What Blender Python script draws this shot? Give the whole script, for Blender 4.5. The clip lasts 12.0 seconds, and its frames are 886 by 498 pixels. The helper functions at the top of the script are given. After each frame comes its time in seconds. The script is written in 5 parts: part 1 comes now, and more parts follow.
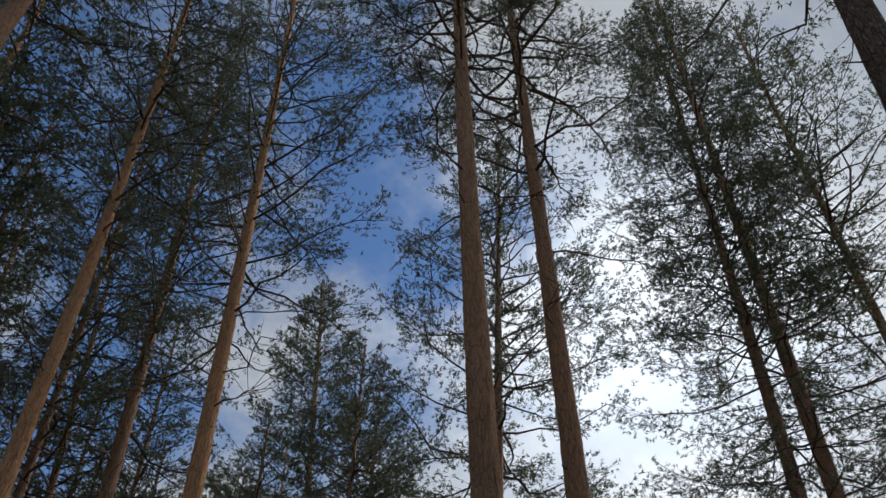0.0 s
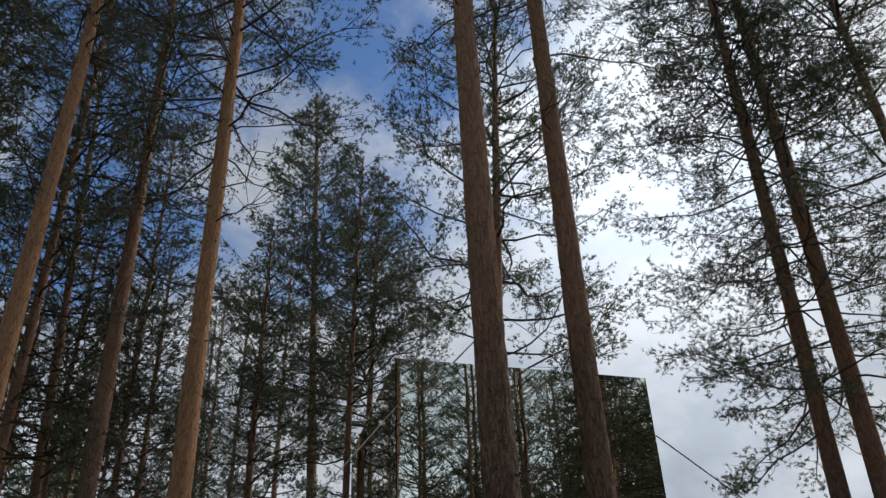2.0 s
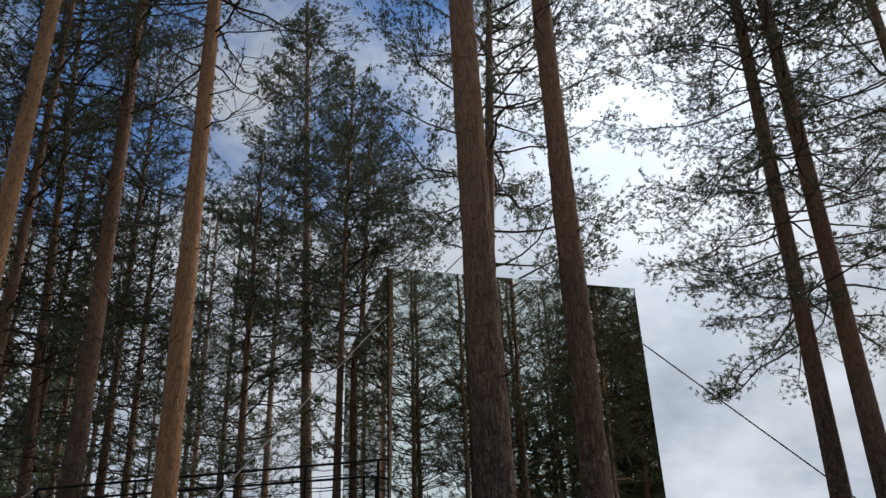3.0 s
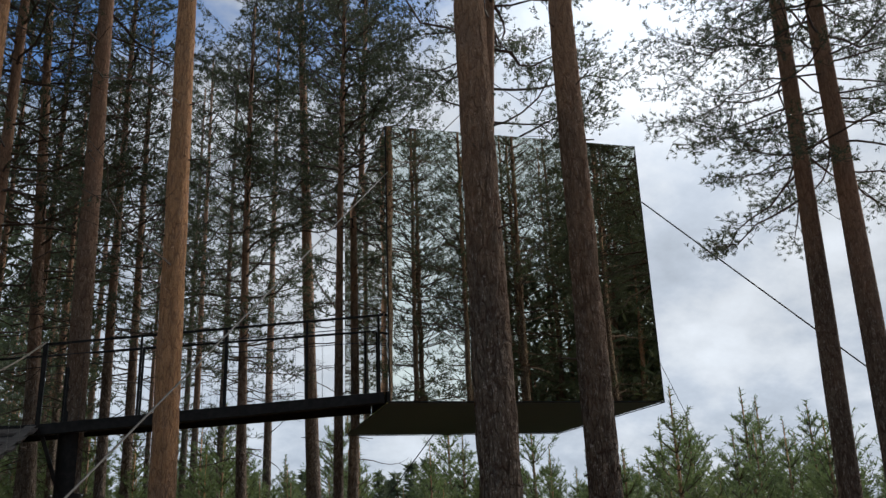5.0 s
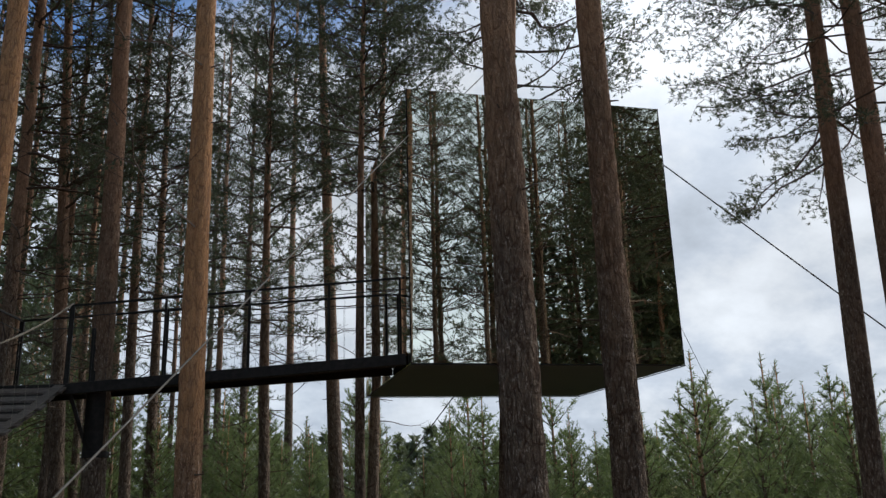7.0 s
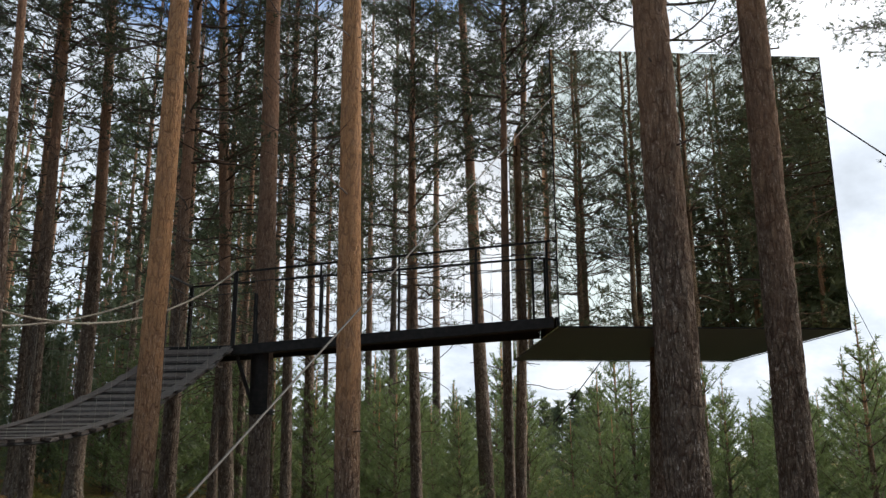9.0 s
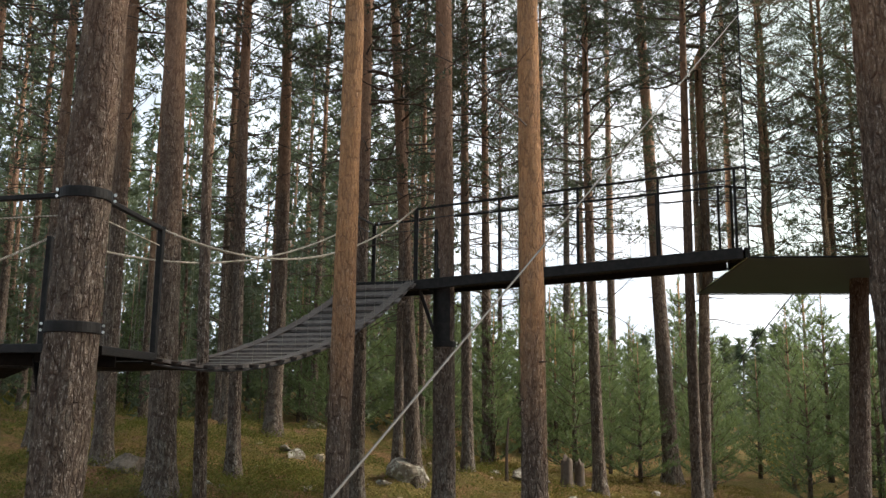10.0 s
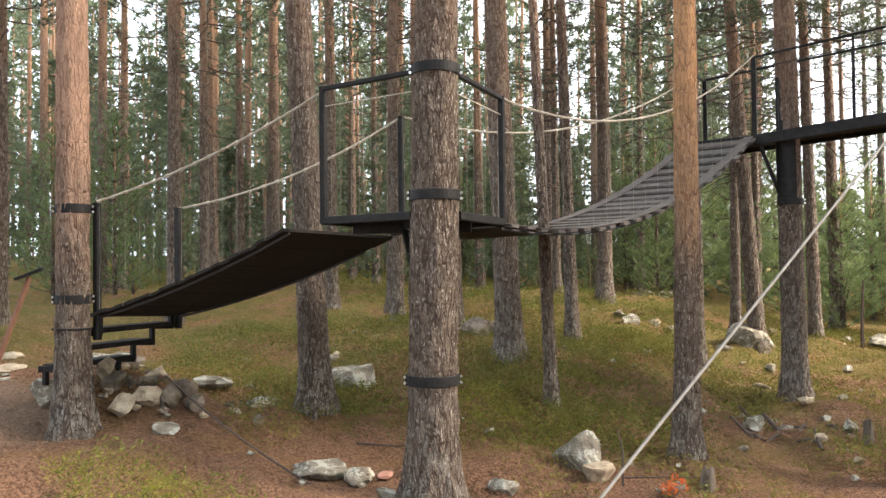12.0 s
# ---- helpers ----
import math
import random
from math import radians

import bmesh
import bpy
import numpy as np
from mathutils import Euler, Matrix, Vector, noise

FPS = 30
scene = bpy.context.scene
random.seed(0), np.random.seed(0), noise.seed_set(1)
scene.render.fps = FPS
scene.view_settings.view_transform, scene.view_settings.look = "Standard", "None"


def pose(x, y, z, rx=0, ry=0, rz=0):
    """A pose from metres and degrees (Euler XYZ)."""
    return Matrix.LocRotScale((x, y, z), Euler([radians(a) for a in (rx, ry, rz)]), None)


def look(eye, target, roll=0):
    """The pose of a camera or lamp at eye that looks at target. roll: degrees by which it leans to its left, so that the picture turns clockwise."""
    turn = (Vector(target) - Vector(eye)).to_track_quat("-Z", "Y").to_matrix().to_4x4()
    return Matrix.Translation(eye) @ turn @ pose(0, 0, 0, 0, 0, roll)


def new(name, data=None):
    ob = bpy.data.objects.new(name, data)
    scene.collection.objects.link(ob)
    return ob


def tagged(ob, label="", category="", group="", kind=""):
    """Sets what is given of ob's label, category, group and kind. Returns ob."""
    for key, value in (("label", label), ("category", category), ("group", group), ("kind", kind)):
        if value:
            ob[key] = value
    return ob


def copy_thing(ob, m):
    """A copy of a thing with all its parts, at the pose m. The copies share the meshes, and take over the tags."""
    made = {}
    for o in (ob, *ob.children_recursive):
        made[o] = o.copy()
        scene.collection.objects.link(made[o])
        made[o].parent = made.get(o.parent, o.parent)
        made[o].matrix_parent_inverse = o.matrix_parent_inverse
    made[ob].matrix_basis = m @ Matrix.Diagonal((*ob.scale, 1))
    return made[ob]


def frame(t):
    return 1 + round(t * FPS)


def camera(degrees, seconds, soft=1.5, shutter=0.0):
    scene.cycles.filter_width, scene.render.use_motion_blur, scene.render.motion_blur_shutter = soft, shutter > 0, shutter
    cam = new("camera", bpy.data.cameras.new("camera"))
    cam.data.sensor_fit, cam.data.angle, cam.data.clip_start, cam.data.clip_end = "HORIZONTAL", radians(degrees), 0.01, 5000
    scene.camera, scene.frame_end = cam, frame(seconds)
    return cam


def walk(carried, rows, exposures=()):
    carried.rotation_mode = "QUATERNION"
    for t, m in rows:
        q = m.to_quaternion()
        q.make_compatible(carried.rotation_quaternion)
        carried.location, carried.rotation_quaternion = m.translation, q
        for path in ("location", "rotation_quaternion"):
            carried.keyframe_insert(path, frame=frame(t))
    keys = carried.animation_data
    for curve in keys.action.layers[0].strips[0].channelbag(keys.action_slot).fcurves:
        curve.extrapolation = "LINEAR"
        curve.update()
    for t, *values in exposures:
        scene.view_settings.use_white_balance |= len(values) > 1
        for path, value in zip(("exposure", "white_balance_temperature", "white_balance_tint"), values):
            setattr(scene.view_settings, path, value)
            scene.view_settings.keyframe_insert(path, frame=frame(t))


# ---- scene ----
cam = camera(55.2, 12.0, soft=1.42)
PATH = [
    (0, (0.019, -0.127, 1.923), (1.920, 6.609, 9.065), -0.81),
    (0.5, (0.025, -0.113, 1.949), (1.993, 7.008, 8.688), -1.39),
    (1, (0.051, -0.099, 1.955), (2.121, 7.353, 8.295), -1.90),
    (1.5, (0.044, -0.110, 1.933), (2.178, 7.661, 7.855), -2.12),
    (2, (0.041, -0.082, 1.911), (2.283, 8.002, 7.353), -2.24),
    (2.5, (0.080, -0.055, 1.857), (2.417, 8.297, 6.836), -2.30),
    (3, (0.091, -0.047, 1.833), (2.495, 8.506, 6.422), -2.19),
    (3.2, (0.096, -0.040, 1.827), (2.516, 8.600, 6.242), -2.17),
    (4.8, (0.136, 0.021, 1.773), (2.650, 9.144, 5.005), -2.10),
    (5, (0.141, 0.028, 1.767), (2.644, 9.192, 4.892), -2.25),
    (5.5, (0.131, 0.032, 1.753), (2.595, 9.265, 4.698), -2.31),
    (6, (0.118, 0.033, 1.743), (2.552, 9.307, 4.585), -2.13),
    (6.5, (0.112, 0.031, 1.739), (2.467, 9.342, 4.525), -1.95),
    (6.7, (0.108, 0.031, 1.737), (2.439, 9.354, 4.502), -1.84),
    (8.3, (0.076, 0.033, 1.719), (1.913, 9.509, 4.334), -1.04),
    (8.5, (0.072, 0.033, 1.717), (1.585, 9.580, 4.280), -0.72),
    (9, (0.030, 0.041, 1.694), (0.712, 9.728, 4.082), -0.21),
    (9.5, (-0.033, 0.048, 1.664), (-0.318, 9.826, 3.743), 0.31),
    (10, (-0.125, 0.079, 1.620), (-1.402, 9.854, 3.301), 0.77),
    (10.5, (-0.209, 0.078, 1.579), (-2.355, 9.762, 2.849), 0.83),
    (11, (-0.264, 0.064, 1.547), (-3.243, 9.566, 2.455), 0.88),
    (11.5, (-0.330, 0.058, 1.520), (-4.182, 9.270, 2.080), 0.15),
    (12, (-0.409, 0.063, 1.489), (-5.150, 8.865, 1.704), -0.59),
]
EXPOSURES = [(0.0, 0.25, 6050, 10), (3.0, 0.34, 6030, 10), (5.5, 0.54, 6060, 10), (8.5, 0.88, 6200, 10), (9.5, 1.4, 6400, 10), (10.5, 1.94, 6520, 10), (11.0, 2.2, 6580, 11), (11.5, 2.45, 6650, 12), (12.0, 2.9, 6680, 13)]
walk(cam, [(t, look(eye, target, roll)) for t, eye, target, roll in PATH], EXPOSURES)

# ---- light: a thin, bright overcast with a blue gap, the sun veiled far to the right ----
SUN_AZ, SUN_EL = radians(-68.0), radians(36.0)
SUN_DIR = Vector((-math.sin(SUN_AZ) * math.cos(SUN_EL), math.cos(SUN_AZ) * math.cos(SUN_EL), math.sin(SUN_EL)))
sun_data = bpy.data.lights.new("sun", "SUN")
sun_data.energy, sun_data.angle, sun_data.color = 2.6, radians(34), (1.0, 0.89, 0.75)
sun = new("sun", sun_data)
sun.matrix_world = look(SUN_DIR * 60, (0, 0, 0))


class Nodes:
    """Short hand for building a node tree."""

    def __init__(self, tree):
        self.tree = tree
        tree.nodes.clear()

    def add(self, kind, ins=None, **props):
        n = self.tree.nodes.new(kind)
        if "data_type" in props:
            n.data_type = props["data_type"]
        if "blend_type" in props:
            n.blend_type = props["blend_type"]
        if "operation" in props:
            n.operation = props["operation"]
        if "interpolation_type" in props:
            n.interpolation_type = props["interpolation_type"]
        if "feature" in props:
            n.feature = props["feature"]
        if "bands_direction" in props:
            n.bands_direction = props["bands_direction"]
        for k, v in (ins or {}).items():
            if hasattr(v, "is_linked"):
                self.tree.links.new(v, n.inputs[k])
            else:
                n.inputs[k].default_value = v
        return n

    def math(self, op, a, b=0.0, c=0.0, clamp=False):
        n = self.add("ShaderNodeMath", {0: a, 1: b, 2: c}, operation=op)
        n.use_clamp = clamp
        return n.outputs[0]

    def mix(self, f, a, b, blend="MIX"):
        n = self.add("ShaderNodeMix", {0: f, 6: a, 7: b}, data_type="RGBA", blend_type=blend)
        return n.outputs[2]

    def ramp(self, f, lo, hi):
        n = self.add("ShaderNodeMapRange", {0: f, 1: lo, 2: hi, 3: 0.0, 4: 1.0}, interpolation_type="SMOOTHSTEP")
        return n.outputs[0]

    def noise(self, vec, scale, detail=4.0, rough=0.55):
        return self.add("ShaderNodeTexNoise", {"Vector": vec, "Scale": scale, "Detail": detail, "Roughness": rough}).outputs[0]

    def scaled(self, vec, s):
        return self.add("ShaderNodeVectorMath", {0: vec, 1: s}, operation="MULTIPLY").outputs[0]

    def shifted(self, vec, s):
        return self.add("ShaderNodeVectorMath", {0: vec, 1: s}, operation="ADD").outputs[0]


def rgb(r, g, b):
    return (r, g, b, 1.0)


world = bpy.data.worlds.new("sky")
scene.world = world
world.use_nodes = True
w = Nodes(world.node_tree)
way = w.add("ShaderNodeTexCoord").outputs["Generated"]
sky = w.add("ShaderNodeTexSky")
sky.sky_type, sky.sun_disc, sky.sun_elevation, sky.sun_rotation = "NISHITA", False, SUN_EL, -SUN_AZ
sky.air_density, sky.dust_density, sky.ozone_density = 1.0, 0.0, 4.5
blue = w.add("ShaderNodeBackground", {"Color": sky.outputs[0], "Strength": 0.095})
xyz = w.add("ShaderNodeSeparateXYZ", {0: way})
# the cloud sheet, flattened towards the horizon
lift = w.math("ADD", w.math("MAXIMUM", xyz.outputs[2], 0.0), 0.5)
flat = w.add("ShaderNodeCombineXYZ", {0: w.math("DIVIDE", xyz.outputs[0], lift), 1: w.math("DIVIDE", xyz.outputs[1], lift), 2: 0.0}).outputs[0]
puffs = w.noise(w.shifted(flat, (3.1, 1.7, 0.0)), 2.2, 7.0, 0.58)
fine = w.noise(w.shifted(flat, (9.3, 4.1, 0.0)), 5.0, 6.0, 0.6)
gap_dir = Vector((math.sin(radians(-9)) * math.cos(radians(50)), math.cos(radians(9)) * math.cos(radians(50)), math.sin(radians(50))))
gap = w.add("ShaderNodeVectorMath", {0: way, 1: gap_dir}, operation="DOT_PRODUCT").outputs["Value"]
open_sky = w.ramp(gap, 0.87, 1.0)
cover = w.math("SUBTRACT", w.math("ADD", puffs, w.math("SUBTRACT", 0.38, w.math("MULTIPLY", w.ramp(xyz.outputs[2], 0.25, 0.6), 0.16))), w.math("MULTIPLY", open_sky, 0.31))
cover = w.math("ADD", cover, w.math("MULTIPLY", w.math("SUBTRACT", fine, 0.5), 0.5))
cover = w.ramp(cover, 0.40, 0.62)
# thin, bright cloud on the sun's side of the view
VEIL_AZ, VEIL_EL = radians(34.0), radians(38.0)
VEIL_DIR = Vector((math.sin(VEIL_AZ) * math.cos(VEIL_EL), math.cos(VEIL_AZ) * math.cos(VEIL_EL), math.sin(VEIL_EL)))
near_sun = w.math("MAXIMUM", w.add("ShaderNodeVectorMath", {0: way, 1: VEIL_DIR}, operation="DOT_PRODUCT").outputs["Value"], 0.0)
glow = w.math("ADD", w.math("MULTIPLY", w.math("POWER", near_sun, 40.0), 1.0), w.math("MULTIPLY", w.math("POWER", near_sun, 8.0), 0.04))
# the clouds opposite the sun are lit full on
backed = w.math("MULTIPLY", w.ramp(xyz.outputs[1], 0.1, -0.7), 0.30)
body = w.math("ADD", w.math("ADD", w.math("MULTIPLY", fine, 0.6), 0.2), backed)
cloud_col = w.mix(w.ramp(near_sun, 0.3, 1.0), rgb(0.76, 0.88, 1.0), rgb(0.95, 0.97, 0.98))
cloud_col = w.mix(w.math("MULTIPLY", w.ramp(w.math("ADD", fine, w.math("MULTIPLY", puffs, 0.6)), 0.90, 0.66), 0.32), cloud_col, rgb(0.62, 0.76, 0.96))
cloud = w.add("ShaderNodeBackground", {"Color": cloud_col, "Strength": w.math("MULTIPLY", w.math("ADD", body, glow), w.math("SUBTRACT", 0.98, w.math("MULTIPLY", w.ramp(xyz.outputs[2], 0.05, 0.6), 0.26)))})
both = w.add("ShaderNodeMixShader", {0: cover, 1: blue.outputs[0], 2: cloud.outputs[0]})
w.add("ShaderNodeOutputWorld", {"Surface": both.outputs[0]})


# ---- materials ----
def material(name):
    m = bpy.data.materials.new(name)
    m.use_nodes = True
    return m, Nodes(m.node_tree)


def finish(n, colour, rough=0.8, bump=None, depth=0.02, metal=0.0, spec=0.3):
    ins = {"Base Color": colour, "Roughness": rough, "Metallic": metal, "Specular IOR Level": spec}
    if bump is not None:
        ins["Normal"] = n.add("ShaderNodeBump", {"Height": bump, "Distance": depth, "Strength": 1.0}).outputs[0]
    s = n.add("ShaderNodeBsdfPrincipled", ins)
    n.add("ShaderNodeOutputMaterial", {"Surface": s.outputs[0]})


def bark_material(name, turn_lo, turn_hi, orange):
    """Pine bark: grey furrowed plates below, thin orange flakes above; object z is the height up the trunk."""
    m, n = material(name)
    co = n.add("ShaderNodeTexCoord").outputs["Object"]
    rnd = n.add("ShaderNodeObjectInfo").outputs["Random"]
    shift = n.add("ShaderNodeCombineXYZ", {0: n.math("MULTIPLY", rnd, 37.0), 1: n.math("MULTIPLY", rnd, 11.0), 2: n.math("MULTIPLY", rnd, 53.0)}).outputs[0]
    co2 = n.shifted(co, shift)
    z = n.add("ShaderNodeSeparateXYZ", {0: co}).outputs[2]
    wob = n.noise(n.scaled(co2, (2.0, 2.0, 0.7)), 1.0)
    up = n.ramp(n.math("ADD", z, n.math("MULTIPLY", n.math("SUBTRACT", wob, 0.5), 5.0)), turn_lo, turn_hi)
    wander = n.scaled(n.add("ShaderNodeTexNoise", {"Vector": co2, "Scale": 16.0, "Detail": 3.0}).outputs[1], (0.02, 0.02, 0.03))
    warp = n.shifted(n.scaled(co2, (1.0, 1.0, 0.22)), wander)
    cell = n.add("ShaderNodeTexVoronoi", {"Vector": warp, "Scale": 24.0, "Randomness": 1.0})
    edge = n.add("ShaderNodeTexVoronoi", {"Vector": warp, "Scale": 24.0, "Randomness": 1.0}, feature="DISTANCE_TO_EDGE").outputs["Distance"]
    scale2 = n.shifted(n.scaled(co2, (1.0, 1.0, 0.4)), n.scaled(wander, (0.6, 0.6, 0.6)))
    edge2 = n.add("ShaderNodeTexVoronoi", {"Vector": scale2, "Scale": 62.0}, feature="DISTANCE_TO_EDGE").outputs["Distance"]
    who = n.add("ShaderNodeSeparateXYZ", {0: cell.outputs["Color"]}).outputs[0]
    broken = n.ramp(n.noise(n.shifted(co2, (3.0, 1.0, 5.0)), 13.0, 4.0), 0.32, 0.56)
    deep = n.math("MULTIPLY", n.math("SUBTRACT", 1.0, n.ramp(edge, 0.0, 0.17)), broken)
    thin = n.math("MULTIPLY", n.math("SUBTRACT", 1.0, n.ramp(edge2, 0.0, 0.13)), 0.5)
    crack = n.math("SUBTRACT", 1.0, n.math("MAXIMUM", deep, thin), clamp=True)
    tone = n.noise(n.scaled(co2, (22.0, 22.0, 7.0)), 1.0, 7.0, 0.72)
    grain = n.noise(n.scaled(co2, (85.0, 85.0, 26.0)), 1.0, 5.0, 0.65)
    mixed = n.math("ADD", n.math("MULTIPLY", who, 0.35), n.math("MULTIPLY", n.ramp(tone, 0.3, 0.7), 0.65))
    grey = n.mix(mixed, rgb(0.075, 0.054, 0.041), rgb(0.25, 0.196, 0.148))
    fleck = n.math("MULTIPLY", n.ramp(grain, 0.51, 0.63), n.ramp(n.noise(n.scaled(n.shifted(co2, (5.0, 8.0, 1.0)), (24.0, 24.0, 9.0)), 1.0, 4.0, 0.6), 0.40, 0.58))
    grey = n.mix(n.math("MULTIPLY", fleck, 0.95), grey, rgb(0.50, 0.435, 0.375))
    grey = n.mix(crack, rgb(0.075, 0.053, 0.042), grey)
    warm = n.mix(mixed, rgb(*[c * 0.62 for c in orange]), rgb(*orange))
    warm = n.mix(n.math("MULTIPLY", fleck, 0.4), warm, rgb(0.55, 0.37, 0.25))
    worn = n.ramp(n.noise(n.scaled(n.shifted(co2, (9.0, 2.0, 4.0)), (7.0, 7.0, 2.5)), 1.0, 5.0, 0.7), 0.5, 0.68)
    warm = n.mix(n.math("MULTIPLY", worn, 0.35), warm, rgb(0.27, 0.19, 0.145))
    warm = n.mix(n.math("MULTIPLY", n.math("SUBTRACT", 1.0, crack), 0.55), warm, rgb(0.12, 0.065, 0.042))
    moss = n.ramp(n.noise(n.scaled(co2, (6.0, 6.0, 3.0)), 1.0, 6.0, 0.7), 0.58, 0.7)
    grey = n.mix(n.math("MULTIPLY", moss, 0.22), grey, rgb(0.32, 0.325, 0.285))
    foot = n.math("MULTIPLY", n.ramp(n.noise(n.scaled(n.shifted(co2, (2.0, 7.0, 3.0)), (15.0, 15.0, 6.0)), 1.0, 6.0, 0.7), 0.47, 0.60), n.ramp(n.math("ADD", z, n.math("MULTIPLY", wob, 1.6)), 2.1, 0.7))
    grey = n.mix(n.math("MULTIPLY", foot, n.math("MULTIPLY", crack, 0.5)), grey, rgb(0.42, 0.41, 0.36))
    colour = n.mix(up, grey, warm)
    height = n.math("ADD", n.math("MULTIPLY", crack, n.math("SUBTRACT", 1.0, n.math("MULTIPLY", up, 0.6))), n.math("ADD", n.math("MULTIPLY", tone, 0.4), n.math("MULTIPLY", grain, 0.3)))
    finish(n, colour, 0.88, height, 0.03, 0.0, 0.2)
    return m


BARK = bark_material("pine_bark", 1.2, 4.5, (0.62, 0.345, 0.17))
BARK_MID = bark_material("pine_bark_brown", 2.2, 7.0, (0.48, 0.29, 0.17))
BARK_GREY = bark_material("pine_bark_dark", 6.0, 13.0, (0.22, 0.14, 0.09))
BARK_PINK = bark_material("pine_bark_pink", 0.9, 3.4, (0.50, 0.315, 0.22))
BARK_DARK = bark_material("pine_bark_grey", 2.8, 8.0, (0.43, 0.255, 0.16))
m, n = material("branch_bark")
co = n.add("ShaderNodeTexCoord").outputs["Object"]
finish(n, n.mix(n.noise(co, 9.0), rgb(0.04, 0.031, 0.026), rgb(0.115, 0.082, 0.064)), 0.9, n.noise(co, 60.0), 0.006)
TWIG = m


def leaf_material(name, dark, light, through_col, share=0.35, rough=0.5, spec=0.35):
    m, n = material(name)
    co = n.add("ShaderNodeTexCoord").outputs["Object"]
    rnd = n.add("ShaderNodeNewGeometry").outputs["Random Per Island"]
    who = n.add("ShaderNodeObjectInfo").outputs["Random"]
    big = n.noise(n.shifted(co, n.add("ShaderNodeCombineXYZ", {0: n.math("MULTIPLY", who, 20.0)}).outputs[0]), 0.9, 3.0)
    f = n.math("ADD", n.math("MULTIPLY", rnd, 0.55), n.math("MULTIPLY", big, 0.5), clamp=True)
    col = n.mix(f, rgb(*dark), rgb(*light))
    d = n.add("ShaderNodeBsdfPrincipled", {"Base Color": col, "Roughness": rough, "Specular IOR Level": spec})
    t = n.add("ShaderNodeBsdfTranslucent", {"Color": n.mix(f, rgb(*[c * 0.6 for c in through_col]), rgb(*through_col))})
    s = n.add("ShaderNodeMixShader", {0: share, 1: d.outputs[0], 2: t.outputs[0]})
    n.add("ShaderNodeOutputMaterial", {"Surface": s.outputs[0]})
    return m


NEEDLE = leaf_material("pine_needles", (0.022, 0.034, 0.024), (0.062, 0.08, 0.05), (0.135, 0.16, 0.085), 0.4, 0.45, 0.3)
NEEDLE_YOUNG = leaf_material("young_pine_needles", (0.055, 0.094, 0.042), (0.15, 0.20, 0.085), (0.215, 0.285, 0.105), 0.44)
# paler than the near pines' needles: distance haze is put into this colour
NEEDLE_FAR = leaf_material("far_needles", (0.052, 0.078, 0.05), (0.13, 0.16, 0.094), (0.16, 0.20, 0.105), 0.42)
SHRUB = leaf_material("bilberry_leaves", (0.05, 0.068, 0.018), (0.205, 0.20, 0.052), (0.21, 0.21, 0.045), 0.3, 0.8, 0.08)
SHRUB_BRIGHT = leaf_material("fresh_bilberry_leaves", (0.13, 0.155, 0.022), (0.40, 0.39, 0.065), (0.36, 0.38, 0.05), 0.38, 0.75, 0.1)
RED_LEAF = leaf_material("red_leaves", (0.55, 0.10, 0.03), (0.75, 0.2, 0.06), (0.7, 0.16, 0.04), 0.3)
LITTER = leaf_material("dry_litter", (0.085, 0.047, 0.03), (0.36, 0.225, 0.14), (0.2, 0.12, 0.06), 0.1, 0.9, 0.05)
MOSS = leaf_material("moss_and_heather", (0.075, 0.066, 0.02), (0.335, 0.265, 0.085), (0.21, 0.175, 0.05), 0.2, 0.9, 0.05)
YELLOW_LEAF = leaf_material("yellow_leaves", (0.28, 0.22, 0.05), (0.45, 0.36, 0.1), (0.4, 0.33, 0.08), 0.35)

m, n = material("forest_floor")
co = n.add("ShaderNodeTexCoord").outputs["Object"]
big = n.noise(co, 0.42, 5.0, 0.6)
mid = n.noise(co, 2.3, 6.0, 0.65)
tiny = n.noise(co, 38.0, 6.0, 0.75)
speck = n.noise(n.shifted(co, (5.0, 1.0, 2.0)), 95.0, 3.0, 0.6)
litter = n.mix(n.ramp(tiny, 0.34, 0.68), rgb(0.115, 0.06, 0.038), rgb(0.47, 0.265, 0.165))
litter = n.mix(n.ramp(speck, 0.62, 0.72), litter, rgb(0.52, 0.38, 0.27))
mossy = n.mix(n.ramp(tiny, 0.32, 0.68), rgb(0.078, 0.064, 0.022), rgb(0.345, 0.26, 0.092))
mossy = n.mix(n.ramp(mid, 0.45, 0.65), mossy, n.mix(tiny, rgb(0.075, 0.076, 0.022), rgb(0.25, 0.22, 0.068)))
dry = n.mix(n.ramp(n.noise(co, 26.0, 5.0, 0.7), 0.35, 0.68), rgb(0.135, 0.075, 0.036), rgb(0.46, 0.275, 0.13))
sand = n.mix(n.ramp(tiny, 0.3, 0.7), rgb(0.18, 0.115, 0.078), rgb(0.40, 0.275, 0.195))
xyz = n.add("ShaderNodeSeparateXYZ", {0: co})
toward = n.math("MULTIPLY", n.math("SUBTRACT", n.math("MULTIPLY", xyz.outputs[1], 0.9), n.math("MULTIPLY", xyz.outputs[0], 0.5)), 0.056)
f = n.ramp(n.math("ADD", n.math("ADD", big, n.math("MULTIPLY", mid, 0.5)), toward), 1.30, 1.50)
col = n.mix(f, litter, mossy)
col = n.mix(n.math("MULTIPLY", n.ramp(n.noise(n.shifted(co, (7.0, 3.0, 0.0)), 1.1, 5.0, 0.65), 0.48, 0.62), 0.85), col, dry)
col = n.mix(n.math("MULTIPLY", n.ramp(n.noise(n.shifted(co, (2.0, 13.0, 0.0)), 0.8, 5.0, 0.65), 0.56, 0.66), 0.8), col, litter)
